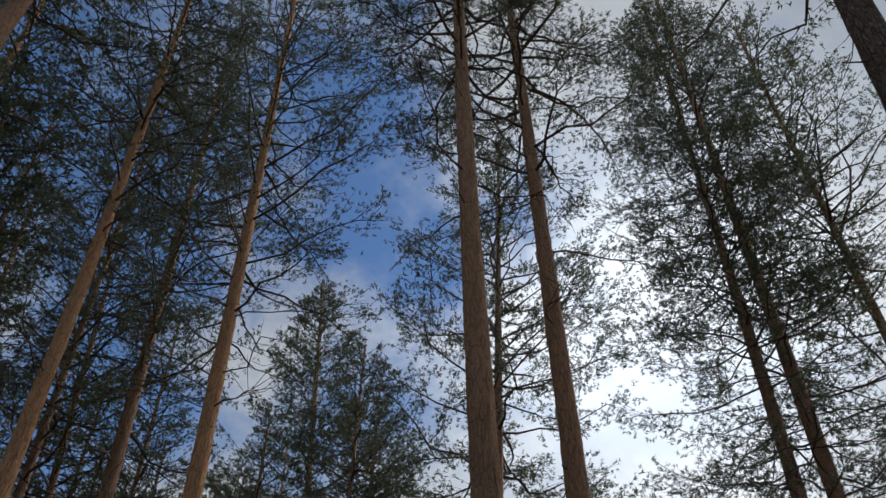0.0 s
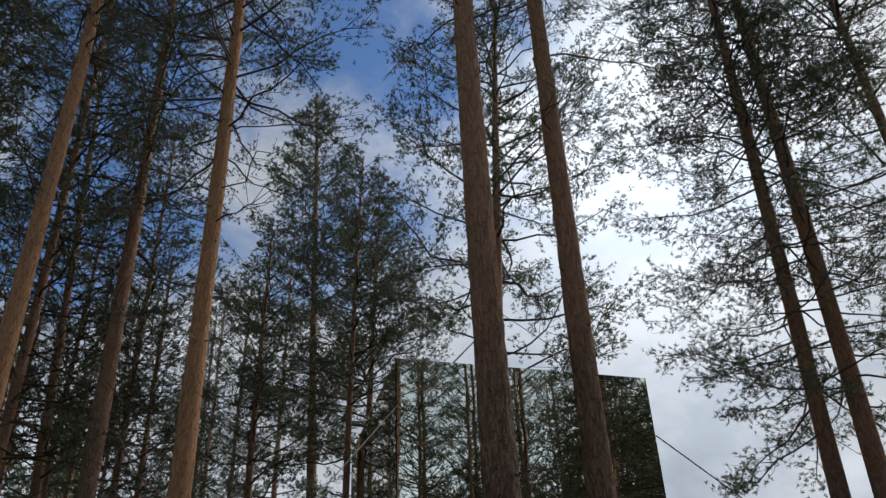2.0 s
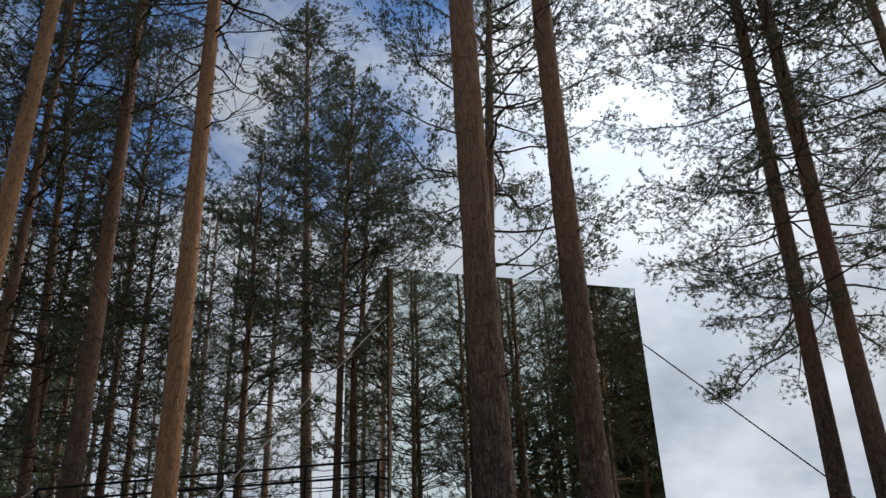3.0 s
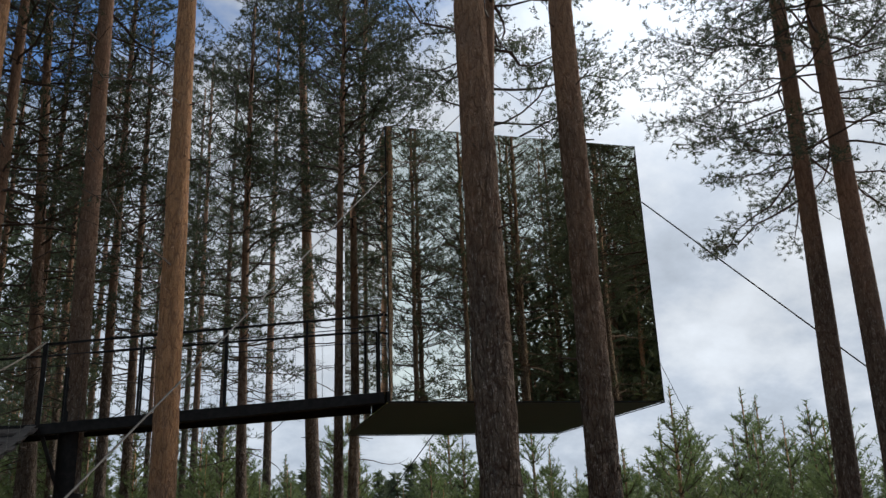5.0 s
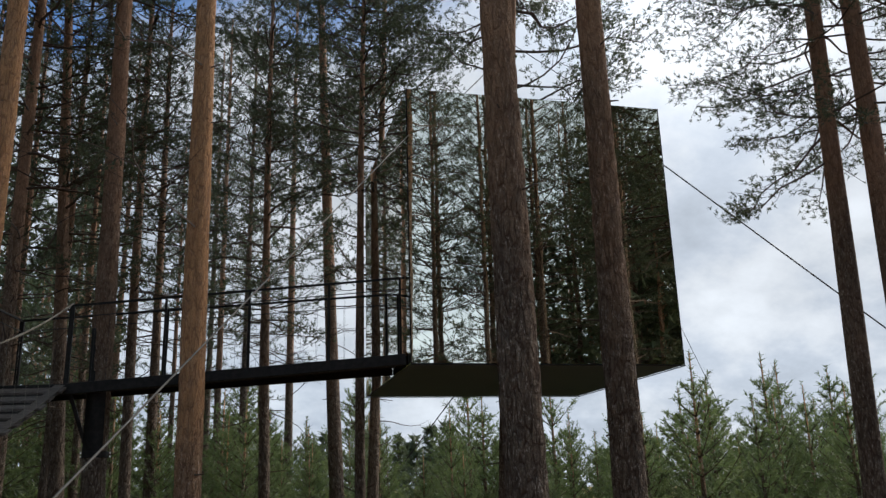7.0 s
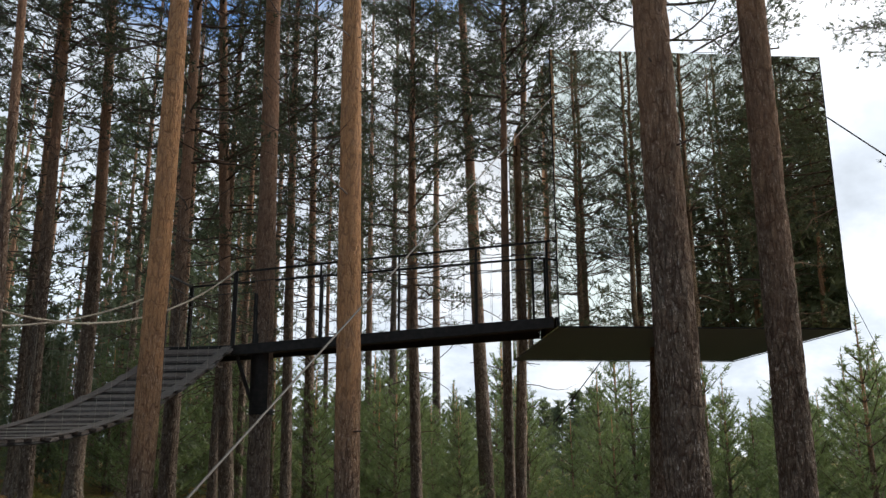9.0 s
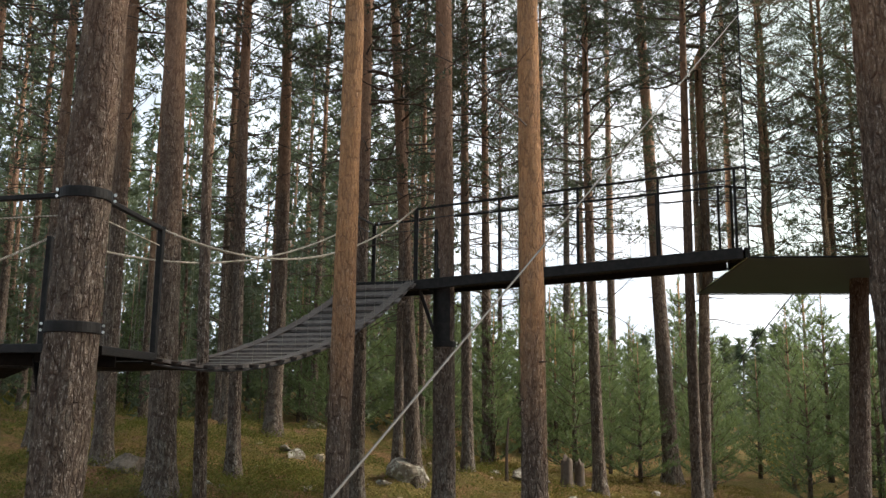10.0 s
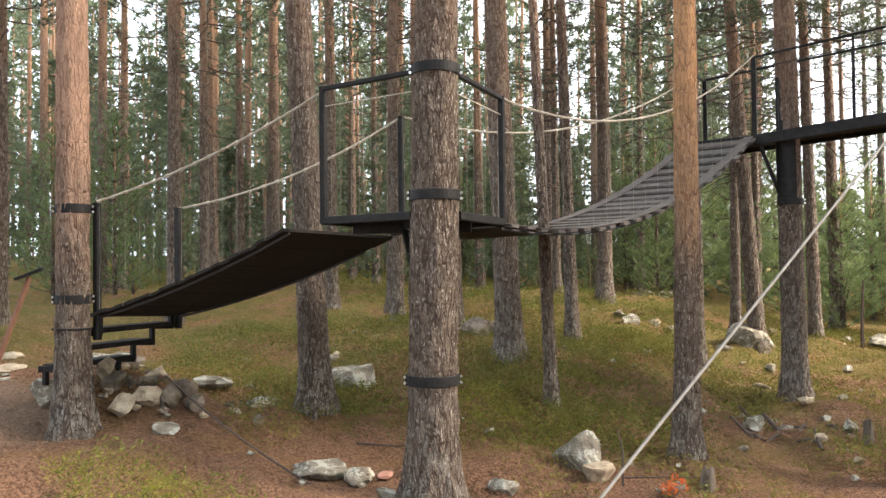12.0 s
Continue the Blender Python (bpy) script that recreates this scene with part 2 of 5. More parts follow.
off = n.add("ShaderNodeVectorMath", {0: n.shifted(co, (8.6, -4.7, 0.0)), 1: (0.5, 0.75, 0.0)}, operation="MULTIPLY").outputs[0]
trail = n.add("ShaderNodeVectorMath", {0: off}, operation="LENGTH").outputs["Value"]
trail = n.ramp(n.math("ADD", trail, n.math("MULTIPLY", n.math("SUBTRACT", mid, 0.5), 0.9)), 1.0, 0.6)
col = n.mix(trail, col, sand)
clump = n.noise(n.shifted(co, (4.0, 6.0, 0.0)), 5.5, 7.0, 0.72)
col = n.mix(n.math("MULTIPLY", n.ramp(clump, 0.53, 0.66), 0.5), col, rgb(0.07, 0.055, 0.028))
col = n.mix(n.math("MULTIPLY", n.ramp(clump, 0.44, 0.34), 0.25), col, rgb(0.36, 0.26, 0.12))
finish(n, col, 0.95, n.math("ADD", tiny, n.math("MULTIPLY", n.noise(co, 11.0, 6.0, 0.7), 1.4)), 0.10, 0.0, 0.1)
FLOOR = m

m, n = material("granite")
co = n.add("ShaderNodeTexCoord").outputs["Object"]
rnd = n.add("ShaderNodeObjectInfo").outputs["Random"]
g1 = n.noise(co, 5.0, 6.0, 0.65)
spots = n.noise(co, 60.0, 3.0)
col = n.mix(n.ramp(g1, 0.3, 0.7), rgb(0.115, 0.095, 0.07), rgb(0.29, 0.25, 0.19))
col = n.mix(n.math("MULTIPLY", n.ramp(spots, 0.5, 0.7), 0.5), col, rgb(0.12, 0.11, 0.10))
lichen = n.ramp(n.noise(n.shifted(co, (4.0, 2.0, 9.0)), 9.0, 6.0, 0.72), 0.52, 0.57)
col = n.mix(n.math("MULTIPLY", lichen, 0.8), col, rgb(0.42, 0.41, 0.34))
mossy = n.ramp(n.noise(n.shifted(co, (1.0, 8.0, 3.0)), 3.0, 4.0), 0.58, 0.7)
col = n.mix(n.math("MULTIPLY", mossy, 0.6), col, rgb(0.07, 0.075, 0.03))
finish(n, col, 0.88, n.math("ADD", g1, n.math("MULTIPLY", spots, 0.3)), 0.03)
ROCK = m

m, n = material("pale_rubble")
co = n.add("ShaderNodeTexCoord").outputs["Object"]
g1 = n.noise(co, 9.0, 6.0, 0.65)
col = n.mix(n.ramp(g1, 0.3, 0.7), rgb(0.24, 0.185, 0.125), rgb(0.50, 0.41, 0.29))
finish(n, col, 0.9, g1, 0.02)
PALE = m
m, n = material("brown_stone")
co = n.add("ShaderNodeTexCoord").outputs["Object"]
g1 = n.noise(co, 8.0, 6.0, 0.7)
col = n.mix(n.ramp(g1, 0.3, 0.7), rgb(0.11, 0.085, 0.062), rgb(0.29, 0.235, 0.18))
col = n.mix(n.math("MULTIPLY", n.ramp(n.noise(n.shifted(co, (2.0, 5.0, 1.0)), 5.0, 4.0), 0.55, 0.65), 0.6), col, rgb(0.1, 0.095, 0.035))
finish(n, col, 0.92, n.math("ADD", g1, n.noise(co, 45.0)), 0.03)
BROWNROCK = m
m, n = material("red_stone")
co = n.add("ShaderNodeTexCoord").outputs["Object"]
finish(n, n.mix(n.noise(co, 9.0, 5.0), rgb(0.3, 0.13, 0.09), rgb(0.5, 0.27, 0.2)), 0.9, n.noise(co, 20.0), 0.02)
REDSTONE = m

m, n = material("black_steel")
co = n.add("ShaderNodeTexCoord").outputs["Object"]
g = n.noise(co, 14.0, 5.0)
finish(n, n.mix(n.ramp(g, 0.35, 0.75), rgb(0.007, 0.007, 0.007), rgb(0.021, 0.019, 0.018)), n.math("ADD", n.math("MULTIPLY", g, 0.3), 0.42), n.noise(co, 90.0), 0.002, 0.0, 0.22)
STEEL = m
m, n = material("bolt_zinc")
finish(n, rgb(0.7, 0.7, 0.68), 0.3, None, 0.0, 1.0)
ZINC = m
m, n = material("weathered_plank")
co = n.add("ShaderNodeTexCoord").outputs["Object"]
rnd = n.add("ShaderNodeObjectInfo").outputs["Random"]
grain = n.noise(n.scaled(co, (3.0, 60.0, 60.0)), 1.0, 5.0, 0.6)
col = n.mix(n.ramp(grain, 0.3, 0.7), rgb(0.06, 0.053, 0.048), rgb(0.16, 0.143, 0.13))
col = n.mix(n.math("MULTIPLY", rnd, 0.4), col, rgb(0.10, 0.075, 0.06))
finish(n, col, 0.85, grain, 0.004)
PLANK = m
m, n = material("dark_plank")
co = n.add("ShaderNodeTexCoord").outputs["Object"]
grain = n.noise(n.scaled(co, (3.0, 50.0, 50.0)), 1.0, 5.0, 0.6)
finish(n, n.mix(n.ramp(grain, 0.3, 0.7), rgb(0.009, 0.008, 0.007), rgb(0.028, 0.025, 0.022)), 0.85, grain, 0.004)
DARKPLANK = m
m, n = material("pale_rope")
co = n.add("ShaderNodeTexCoord").outputs["Object"]
twist = n.add("ShaderNodeTexWave", {"Vector": co, "Scale": 22.0, "Distortion": 1.5}, bands_direction="DIAGONAL").outputs[1]
finish(n, n.mix(twist, rgb(0.29, 0.26, 0.205), rgb(0.54, 0.50, 0.41)), 0.9, twist, 0.006)
ROPE = m
m, n = material("thin_cord")
co = n.add("ShaderNodeTexCoord").outputs["Object"]
finish(n, n.mix(n.noise(co, 25.0), rgb(0.18, 0.165, 0.135), rgb(0.36, 0.33, 0.27)), 0.9)
CORD = m
m, n = material("wire_cable")
co = n.add("ShaderNodeTexCoord").outputs["Object"]
finish(n, n.mix(n.noise(co, 30.0), rgb(0.11, 0.105, 0.095), rgb(0.20, 0.19, 0.17)), 0.65, None, 0.0, 0.1)
CABLE = m
m, n = material("dark_cable")
finish(n, rgb(0.06, 0.06, 0.062), 0.6, None, 0.0, 0.3)
DARKCABLE = m
m, n = material("mirror_glass")
co = n.add("ShaderNodeTexCoord").outputs["Object"]
wave = n.noise(co, 0.9, 2.0)
finish(n, rgb(0.76, 0.73, 0.61), 0.0, wave, 0.0015, 1.0)
MIRROR = m
m, n = material("underside_board")
co = n.add("ShaderNodeTexCoord").outputs["Object"]
finish(n, n.mix(n.noise(co, 1.2), rgb(0.042, 0.07, 0.086), rgb(0.06, 0.092, 0.108)), 0.6, None, 0.0, 0.0, 0.3)
UNDER = m
m, n = material("cut_wood")
co = n.add("ShaderNodeTexCoord").outputs["Object"]
finish(n, n.mix(n.noise(co, 12.0, 5.0), rgb(0.045, 0.034, 0.026), rgb(0.18, 0.142, 0.112)), 0.9, n.noise(n.scaled(co, (40.0, 40.0, 6.0)), 1.0), 0.01)
STUMP = m
m, n = material("red_brown_wood")
co = n.add("ShaderNodeTexCoord").outputs["Object"]
finish(n, n.mix(n.noise(n.scaled(co, (30.0, 30.0, 3.0)), 1.0, 5.0), rgb(0.12, 0.055, 0.035), rgb(0.24, 0.12, 0.075)), 0.85)
POST = m


# ---- mesh tools ----
class Shape:
    """Collects plain geometry and turns it into one mesh object."""

    def __init__(self):
        self.v, self.f, self.count = [], [], 0

    def add(self, verts, faces):
        verts = np.asarray(verts, float).reshape(-1, 3)
        self.v.append(verts)
        self.f.extend([tuple(int(i) + self.count for i in face) for face in faces])
        self.count += len(verts)

    def tube(self, pts, radii, sides=6, caps=True):
        pts = np.asarray(pts, float)
        radii = np.broadcast_to(np.asarray(radii, float), (len(pts),))
        d = np.gradient(pts, axis=0)
        d /= np.linalg.norm(d, axis=1)[:, None] + 1e-12
        ref = np.array([0.0, 0.0, 1.0]) if abs(d[:, 2]).mean() < 0.8 else np.array([1.0, 0.0, 0.0])
        a = np.cross(d, ref)
        a /= np.linalg.norm(a, axis=1)[:, None] + 1e-12
        b = np.cross(d, a)
        ang = np.linspace(0, 2 * np.pi, sides, endpoint=False)
        ring = pts[:, None] + radii[:, None, None] * (np.cos(ang)[None, :, None] * a[:, None] + np.sin(ang)[None, :, None] * b[:, None])
        faces = [(i * sides + k, i * sides + (k + 1) % sides, (i + 1) * sides + (k + 1) % sides, (i + 1) * sides + k) for i in range(len(pts) - 1) for k in range(sides)]
        if caps:
            faces += [tuple(range(sides - 1, -1, -1)), tuple(range((len(pts) - 1) * sides, len(pts) * sides))]
        self.add(ring.reshape(-1, 3), faces)

    def beam(self, a, b, wide, high, chamfer=0.12):
        """A square bar with small chamfers from a to b."""
        a, b = np.asarray(a, float), np.asarray(b, float)
        d = (b - a) / np.linalg.norm(b - a)
        ref = np.array([0.0, 0.0, 1.0]) if abs(d[2]) < 0.9 else np.array([0.0, 1.0, 0.0])
        s = np.cross(d, ref)
        s /= np.linalg.norm(s)
        u = np.cross(s, d)
        c = chamfer * min(wide, high)
        x, y = wide / 2, high / 2
        prof = [(-x + c, -y), (x - c, -y), (x, -y + c), (x, y - c), (x - c, y), (-x + c, y), (-x, y - c), (-x, -y + c)]
        ring = [p + s * i + u * j for p in (a, b) for i, j in prof]
        faces = [(k, k + 8, (k + 1) % 8 + 8, (k + 1) % 8) for k in range(8)] + [tuple(range(8)), tuple(range(15, 7, -1))]
        self.add(ring, faces)

    def prism(self, outline, z0, z1):
        """An upright slab over a plan outline; z0 and z1 may be one height or one for each corner."""
        k = len(outline)
        lo, hi = np.broadcast_to(z0, (k,)), np.broadcast_to(z1, (k,))
        verts = [(x, y, z) for (x, y), z in zip(outline, lo)] + [(x, y, z) for (x, y), z in zip(outline, hi)]
        faces = [(i, (i + 1) % k, (i + 1) % k + k, i + k) for i in range(k)] + [tuple(range(k - 1, -1, -1)), tuple(range(k, 2 * k))]
        self.add(verts, faces)

    def mesh(self, name, mat, smooth=False):
        me = bpy.data.meshes.new(name)
        me.from_pydata(np.concatenate(self.v).tolist(), [], self.f)
        me.materials.append(mat)
        if smooth:
            me.shade_smooth()
        return me

    def part(self, name, mat, parent=None, label="", smooth=False):
        ob = new(name, self.mesh(name, mat, smooth))
        ob.parent = parent
        return tagged(ob, label)


def empty(name, label, category, at=(0, 0, 0), group="", kind=""):
    ob = new(name)
    ob.empty_display_size = 0.2
    ob.location = at
    return tagged(ob, label, category, group, kind)


def triangles(name, verts, mat):
    """A mesh of loose triangles from an array of corners (count, 3, 3)."""
    verts = np.asarray(verts, np.float32)
    k = len(verts)
    me = bpy.data.meshes.new(name)
    me.vertices.add(3 * k)
    me.vertices.foreach_set("co", verts.reshape(-1))
    me.loops.add(3 * k)
    me.loops.foreach_set("vertex_index", np.arange(3 * k, dtype=np.int32))
    me.polygons.add(k)
    me.polygons.foreach_set("loop_start", np.arange(0, 3 * k, 3, dtype=np.int32))
    me.update(calc_edges=True)
    me.materials.append(mat)
    return me


def unit(v):
    return v / (np.linalg.norm(v, axis=-1, keepdims=True) + 1e-9)


# ---- the ground ----
def ground_z(x, y):
    s = -0.75 * x + 0.35 * y
    k = np.log1p(np.exp(np.clip((s - 5.0) / 0.9, -50, 50))) * 0.9
    z = -0.47 + 0.17 * k / (1 + 0.035 * k) + 0.38 * np.exp(-(x * x + y * y) / 14)
    return z


def lumps(x, y):
    near = math.exp(-((x + 3) ** 2 + (y - 10) ** 2) / 500)
    return near * (0.17 * noise.noise((x * 0.7, y * 0.7, 3.0)) + 0.11 * noise.noise((x * 2.0, y * 2.0, 7.0)) + 0.075 * abs(noise.noise((x * 4.0, y * 4.0, 1.0))) + 0.05 * noise.noise((x * 8.0, y * 8.0, 5.0)))


# heights of the ground at the feet of some pines, which shape the hummocks between them
FEET = [(-7.1, 5.31, 0.0), (-6.16, 7.73, -0.11), (-5.25, 11.01, 0.28), (-4.0, 9.37, -0.04), (-2.3, 8.64, -0.54), (-1.68, 12.49, -0.38), (-5.11, 13.21, 0.34), (-5.82, 17.19, 0.82), (0.7, 16.04, -0.13), (2.2, 14.75, -0.48), (-1.78, 17.01, 0.1), (-0.31, 9.12, -0.5)]
FEET = [(x, y, z - float(ground_z(x, y)) - lumps(x, y)) for x, y, z in FEET]


def hummocks(x, y):
    if abs(x + 3) > 14 or abs(y - 11) > 16:
        return 0.0
    near = [math.exp(-((x - a) ** 2 + (y - b) ** 2) / 3.4) for a, b, _ in FEET]
    return sum(q * rise for q, (_, _, rise) in zip(near, FEET)) / (sum(near) + 0.03)


def floor_at(x, y):
    heap = 0.34 * math.exp(-((x + 7.75) ** 2 + 0.6 * (y - 6.1) ** 2) / 0.4)
    return float(ground_z(x, y)) + lumps(x, y) + hummocks(x, y) + heap


def spaced(lo, hi, step, far):
    """Lines close together between lo and hi, then wider and wider out to far."""
    mid = list(np.arange(lo, hi + 1e-6, step))
    up, down, d = [hi], [lo], step
    while up[-1] < far:
        d *= 1.28
        up.append(up[-1] + d)
        down.append(down[-1] - d)
    return np.array(down[:0:-1] + mid + up[1:])


gx, gy = spaced(-12.5, 4.5, 0.115, 900.0), spaced(3.0, 20.0, 0.11, 900.0)
ground = Shape()
ground.add([(x, y, floor_at(x, y)) for y in gy for x in gx], [(j * len(gx) + i, j * len(gx) + i + 1, (j + 1) * len(gx) + i + 1, (j + 1) * len(gx) + i) for j in range(len(gy) - 1) for i in range(len(gx) - 1)])
tagged(ground.part("ground", FLOOR, smooth=True), "forest floor of moss, heather and brown needle litter", "ground", kind="structure")


# ---- pines ----
def needle_fans(rng, centres, ways, count, length, width):
    """Puffs of thin needles that stand out round short shoots: an array of triangles."""
    k = len(centres)
    c = np.repeat(centres, count, axis=0)
    d = unit(np.repeat(ways, count, axis=0))
    r = rng.normal(size=(k * count, 3))
    r = unit(r - d * np.sum(r * d, axis=1, keepdims=True))
    lean = rng.uniform(0.3, 1.45, (k * count, 1))
    out = d * np.cos(lean) + r * np.sin(lean)
    start = c + d * (rng.random((k * count, 1)) - 0.35) * length * 0.9
    side = unit(np.cross(out, unit(rng.normal(size=(k * count, 3)))))
    ln = length * (0.65 + 0.6 * rng.random((k * count, 1)))
    wd = width * (0.7 + 0.6 * rng.random((k * count, 1)))
    return np.stack([start - side * wd * 0.5, start + side * wd * 0.5, start + out * ln], 1)


def grow(rng, spine, height, base, radius, needles, length, width, step=0.42, dead=10, droop=0.0, top_round=0.6, thick=1.0, subs=9.5, lowest=3.0, plain=False, spread=0.10):
    """Branches and needle tufts of one pine. spine(h) gives the trunk's middle; returns the wood and the triangles."""
    wood, centres, ways = Shape(), [], []

    def limb(h, az, reach, rise, curl, leafy):
        o = np.array(spine(h))
        d = np.array([math.cos(az), math.sin(az), 0.0])
        side = np.array([-d[1], d[0], 0.0])
        s = np.linspace(0, 1, 7)
        wig = np.cumsum(rng.normal(0, 0.10, 7)) * reach
        up = np.cumsum(rng.normal(0, 0.075, 7)) * reach
        pts = o + d * (reach * s)[:, None] + side * (wig * s)[:, None] + np.array([0, 0, 1.0]) * ((rise * s + curl * s * s) * reach + up * s)[:, None]
        r0 = (0.007 + 0.0085 * reach) * thick * (1.0 if leafy else 0.6)
        wood.tube(pts, r0 * (1 - s) ** 0.8 + 0.003, 3, False)
        many = max(2, int(reach * subs * (1.0 if leafy else 0.55)))
        for _ in range(many):
            q = rng.uniform(0.22, 1.0) ** 0.7 if leafy else rng.uniform(0.3, 1.0)
            p = np.array([np.interp(q, s, pts[:, k]) for k in range(3)])
            turn = rng.choice([-1, 1]) * rng.uniform(0.4, 1.15) * (1.25 - q * 0.6)
            way2 = unit(d * math.cos(turn) + side * math.sin(turn) + np.array([0, 0, rng.normal(0.1, 0.28) - droop]))
            ln = reach * rng.uniform(0.16, 0.42) * (1.15 - 0.55 * q)
            end = p + way2 * ln + np.array([0, 0, (0.16 - 0.3 * droop) * ln])
            bend = (p + end) / 2 + rng.normal(0, 0.10, 3) * ln - np.array([0, 0, 0.07 * ln])
            if not plain and rng.random() < 0.58:
                wood.tube([p, bend, end] if ln > 0.3 else [p, end], [0.0055 * thick, 0.004, 0.002] if ln > 0.3 else [0.0045 * thick, 0.002], 3, False)
            elif plain and rng.random() < 0.3:
                wood.tube([p, end], [0.0055 * thick, 0.002], 3, False)
            if leafy:
                for f in 1.02 - 0.75 * rng.random(max(3, int(0.75 * ln / spread))) ** 1.5:
                    at = p + (bend - p) * f * 2 if f < 0.5 else bend + (end - bend) * (f - 0.5) * 2
                    centres.append(at + rng.normal(0, 0.045, 3))
                    ways.append(unit(way2 * 0.9 + np.array([0, 0, 0.5]) + rng.normal(0, 0.35, 3)))
        if leafy:
            for q in (0.8, 0.9, 1.0):
                p = np.array([np.interp(q, s, pts[:, k]) for k in range(3)])
                centres.append(p)
                ways.append(unit(d + np.array([0, 0, 0.7])))

    h = base
    while h < height - 0.15:
        t = (h - base) / (height - base)
        shape = (1 - t) ** top_round * (0.62 + 0.38 * min(1.0, t * 3.5))
        for az in rng.uniform(0, 6.28) + np.arange(rng.integers(3, 6)) * rng.uniform(1.2, 1.7):
            if t < 0.3 and rng.random() < 0.25:
                continue
            reach = radius * shape * rng.uniform(0.6, 1.15) + 0.12
            rise = -0.12 - droop + 0.85 * t + rng.normal(0, 0.1)
            limb(h + rng.uniform(-0.15, 0.15), az, reach, rise, 0.22, True)
        h += step * rng.uniform(0.75, 1.25) * (1.0 - 0.35 * t)
    centres.append(np.array(spine(height - 0.05)))
    ways.append(np.array([0, 0, 1.0]))
    for _ in range(dead):
        h = rng.uniform(max(lowest, base * 0.5), base + 0.5)
        limb(h, rng.uniform(0, 6.28), radius * rng.uniform(0.25, 0.75), rng.normal(-0.1, 0.15), -0.05, False)
    for _ in range(int(dead * 0.8)):
        h = rng.uniform(2.0, base)
        o, az = np.array(spine(h)), rng.uniform(0, 6.28)
        d = np.array([math.cos(az), math.sin(az), rng.normal(0, 0.25)])
        wood.tube([o, o + d * rng.uniform(0.12, 0.4)], [0.011, 0.006], 4, True)
    return wood, needle_fans(rng, np.array(centres), np.array(ways), needles, length, width)


def trunk_shape(seed, spine, height, dia, sides, rows, relief, flare=0.55):
    """A tapered trunk with root flare and uneven bark."""
    h = np.concatenate([np.linspace(-0.25, 1.2, max(8, rows // 6), endpoint=False), np.linspace(1.2, height * 0.55, rows // 2, endpoint=False), np.linspace(height * 0.55, height, rows // 3)])
    verts, faces = [], []
    for z in h:
        c = spine(max(z, 0.0))
        r = 0.5 * dia * (1.03 - 0.80 * max(z, 0.0) / height) * (1 + flare * math.exp(-max(z, 0.0) / 0.22))
        for k in range(sides):
            a = 2 * math.pi * k / sides
            x, y = math.cos(a), math.sin(a)
            lobes = 1 + 0.16 * math.exp(-max(z, 0.0) / 0.25) * noise.noise((x * 2.2, y * 2.2, seed)) * 2
            b = 0.0
            if relief:
                fade = 1.0 - 0.6 * min(1.0, max(z, 0) / 7.0)
                e = abs(noise.noise((x * dia * 11, y * dia * 11, z * 3.1 + seed * 3.7)))
                b = relief * fade * (min(e * 3.2, 1.0) - 0.6) + relief * 0.5 * noise.noise((x * dia * 26, y * dia * 26, z * 9.0 + seed))
            b += 0.03 * dia * noise.noise((x, y, z * 0.7 + seed * 5.1))
            verts.append((c[0] + x * (r * lobes + b), c[1] + y * (r * lobes + b), z))
    n_rows = len(h)
    faces = [(i * sides + k, i * sides + (k + 1) % sides, (i + 1) * sides + (k + 1) % sides, (i + 1) * sides + k) for i in range(n_rows - 1) for k in range(sides)]
    faces.append(tuple(range((n_rows - 1) * sides, n_rows * sides)))
    s = Shape()
    s.add(verts, faces)
    return s


def pine(seed, x, y, dia, height, base, radius, lean=(0.0, 0.0), bow=(0.0, 0.0), label="", bark=BARK, sides=14, rows=30, relief=0.0, needles=6, length=0.09, width=0.03, group="pines of the wood", **kind):
    """One pine, rooted in the ground: trunk, branches and crown."""
    rng = np.random.default_rng(seed)
    tree = empty("pine_tree", label or "tall Scots pine with a bare orange-brown trunk and an airy crown", "pine tree", (x, y, floor_at(x, y)), group)

    def spine(h):
        hh = min(h, 14.0)
        k = 2 * hh * (h - hh)
        return (lean[0] * h + bow[0] * (hh * hh + k), lean[1] * h + bow[1] * (hh * hh + k), h)

    trunk_shape(seed, spine, height, dia, sides, rows, relief).part("trunk", bark, tree, smooth=True)
    wood, fans = grow(rng, spine, height, base, radius, needles, length, width, **kind)
    tagged(wood.part("branchwork", TWIG, tree, "thin sinuous pine boughs"), kind="stuff")
    crown = new("crown", triangles("crown", fans, NEEDLE))
    crown.parent = tree
    tagged(crown, "tufts of dark green pine needles", kind="stuff")
    return tree


CLOSE = dict(sides=56, rows=230, relief=0.019)
NEARBY = dict(sides=40, rows=150, relief=0.013)
# the two large trunks before the cube
pine(1, 2.10, 5.79, 0.31, 20.0, 12.0, 2.5, (-0.0254, -0.0277), (0.00082, 0.0008), "large Scots pine with thick grey bark turning orange", BARK_MID, needles=10, length=0.054, width=0.0095, spread=0.045, subs=15.0, dead=6, lowest=9.0, **CLOSE)
pine(2, 3.06, 6.26, 0.265, 20.5, 10.6, 2.5, (-0.0125, -0.0295), (0.00019, 0.0009), "tall slender Scots pine standing before the mirror cube", BARK_MID, needles=10, length=0.054, width=0.0095, spread=0.045, subs=15.0, dead=8, lowest=8.0, **CLOSE)
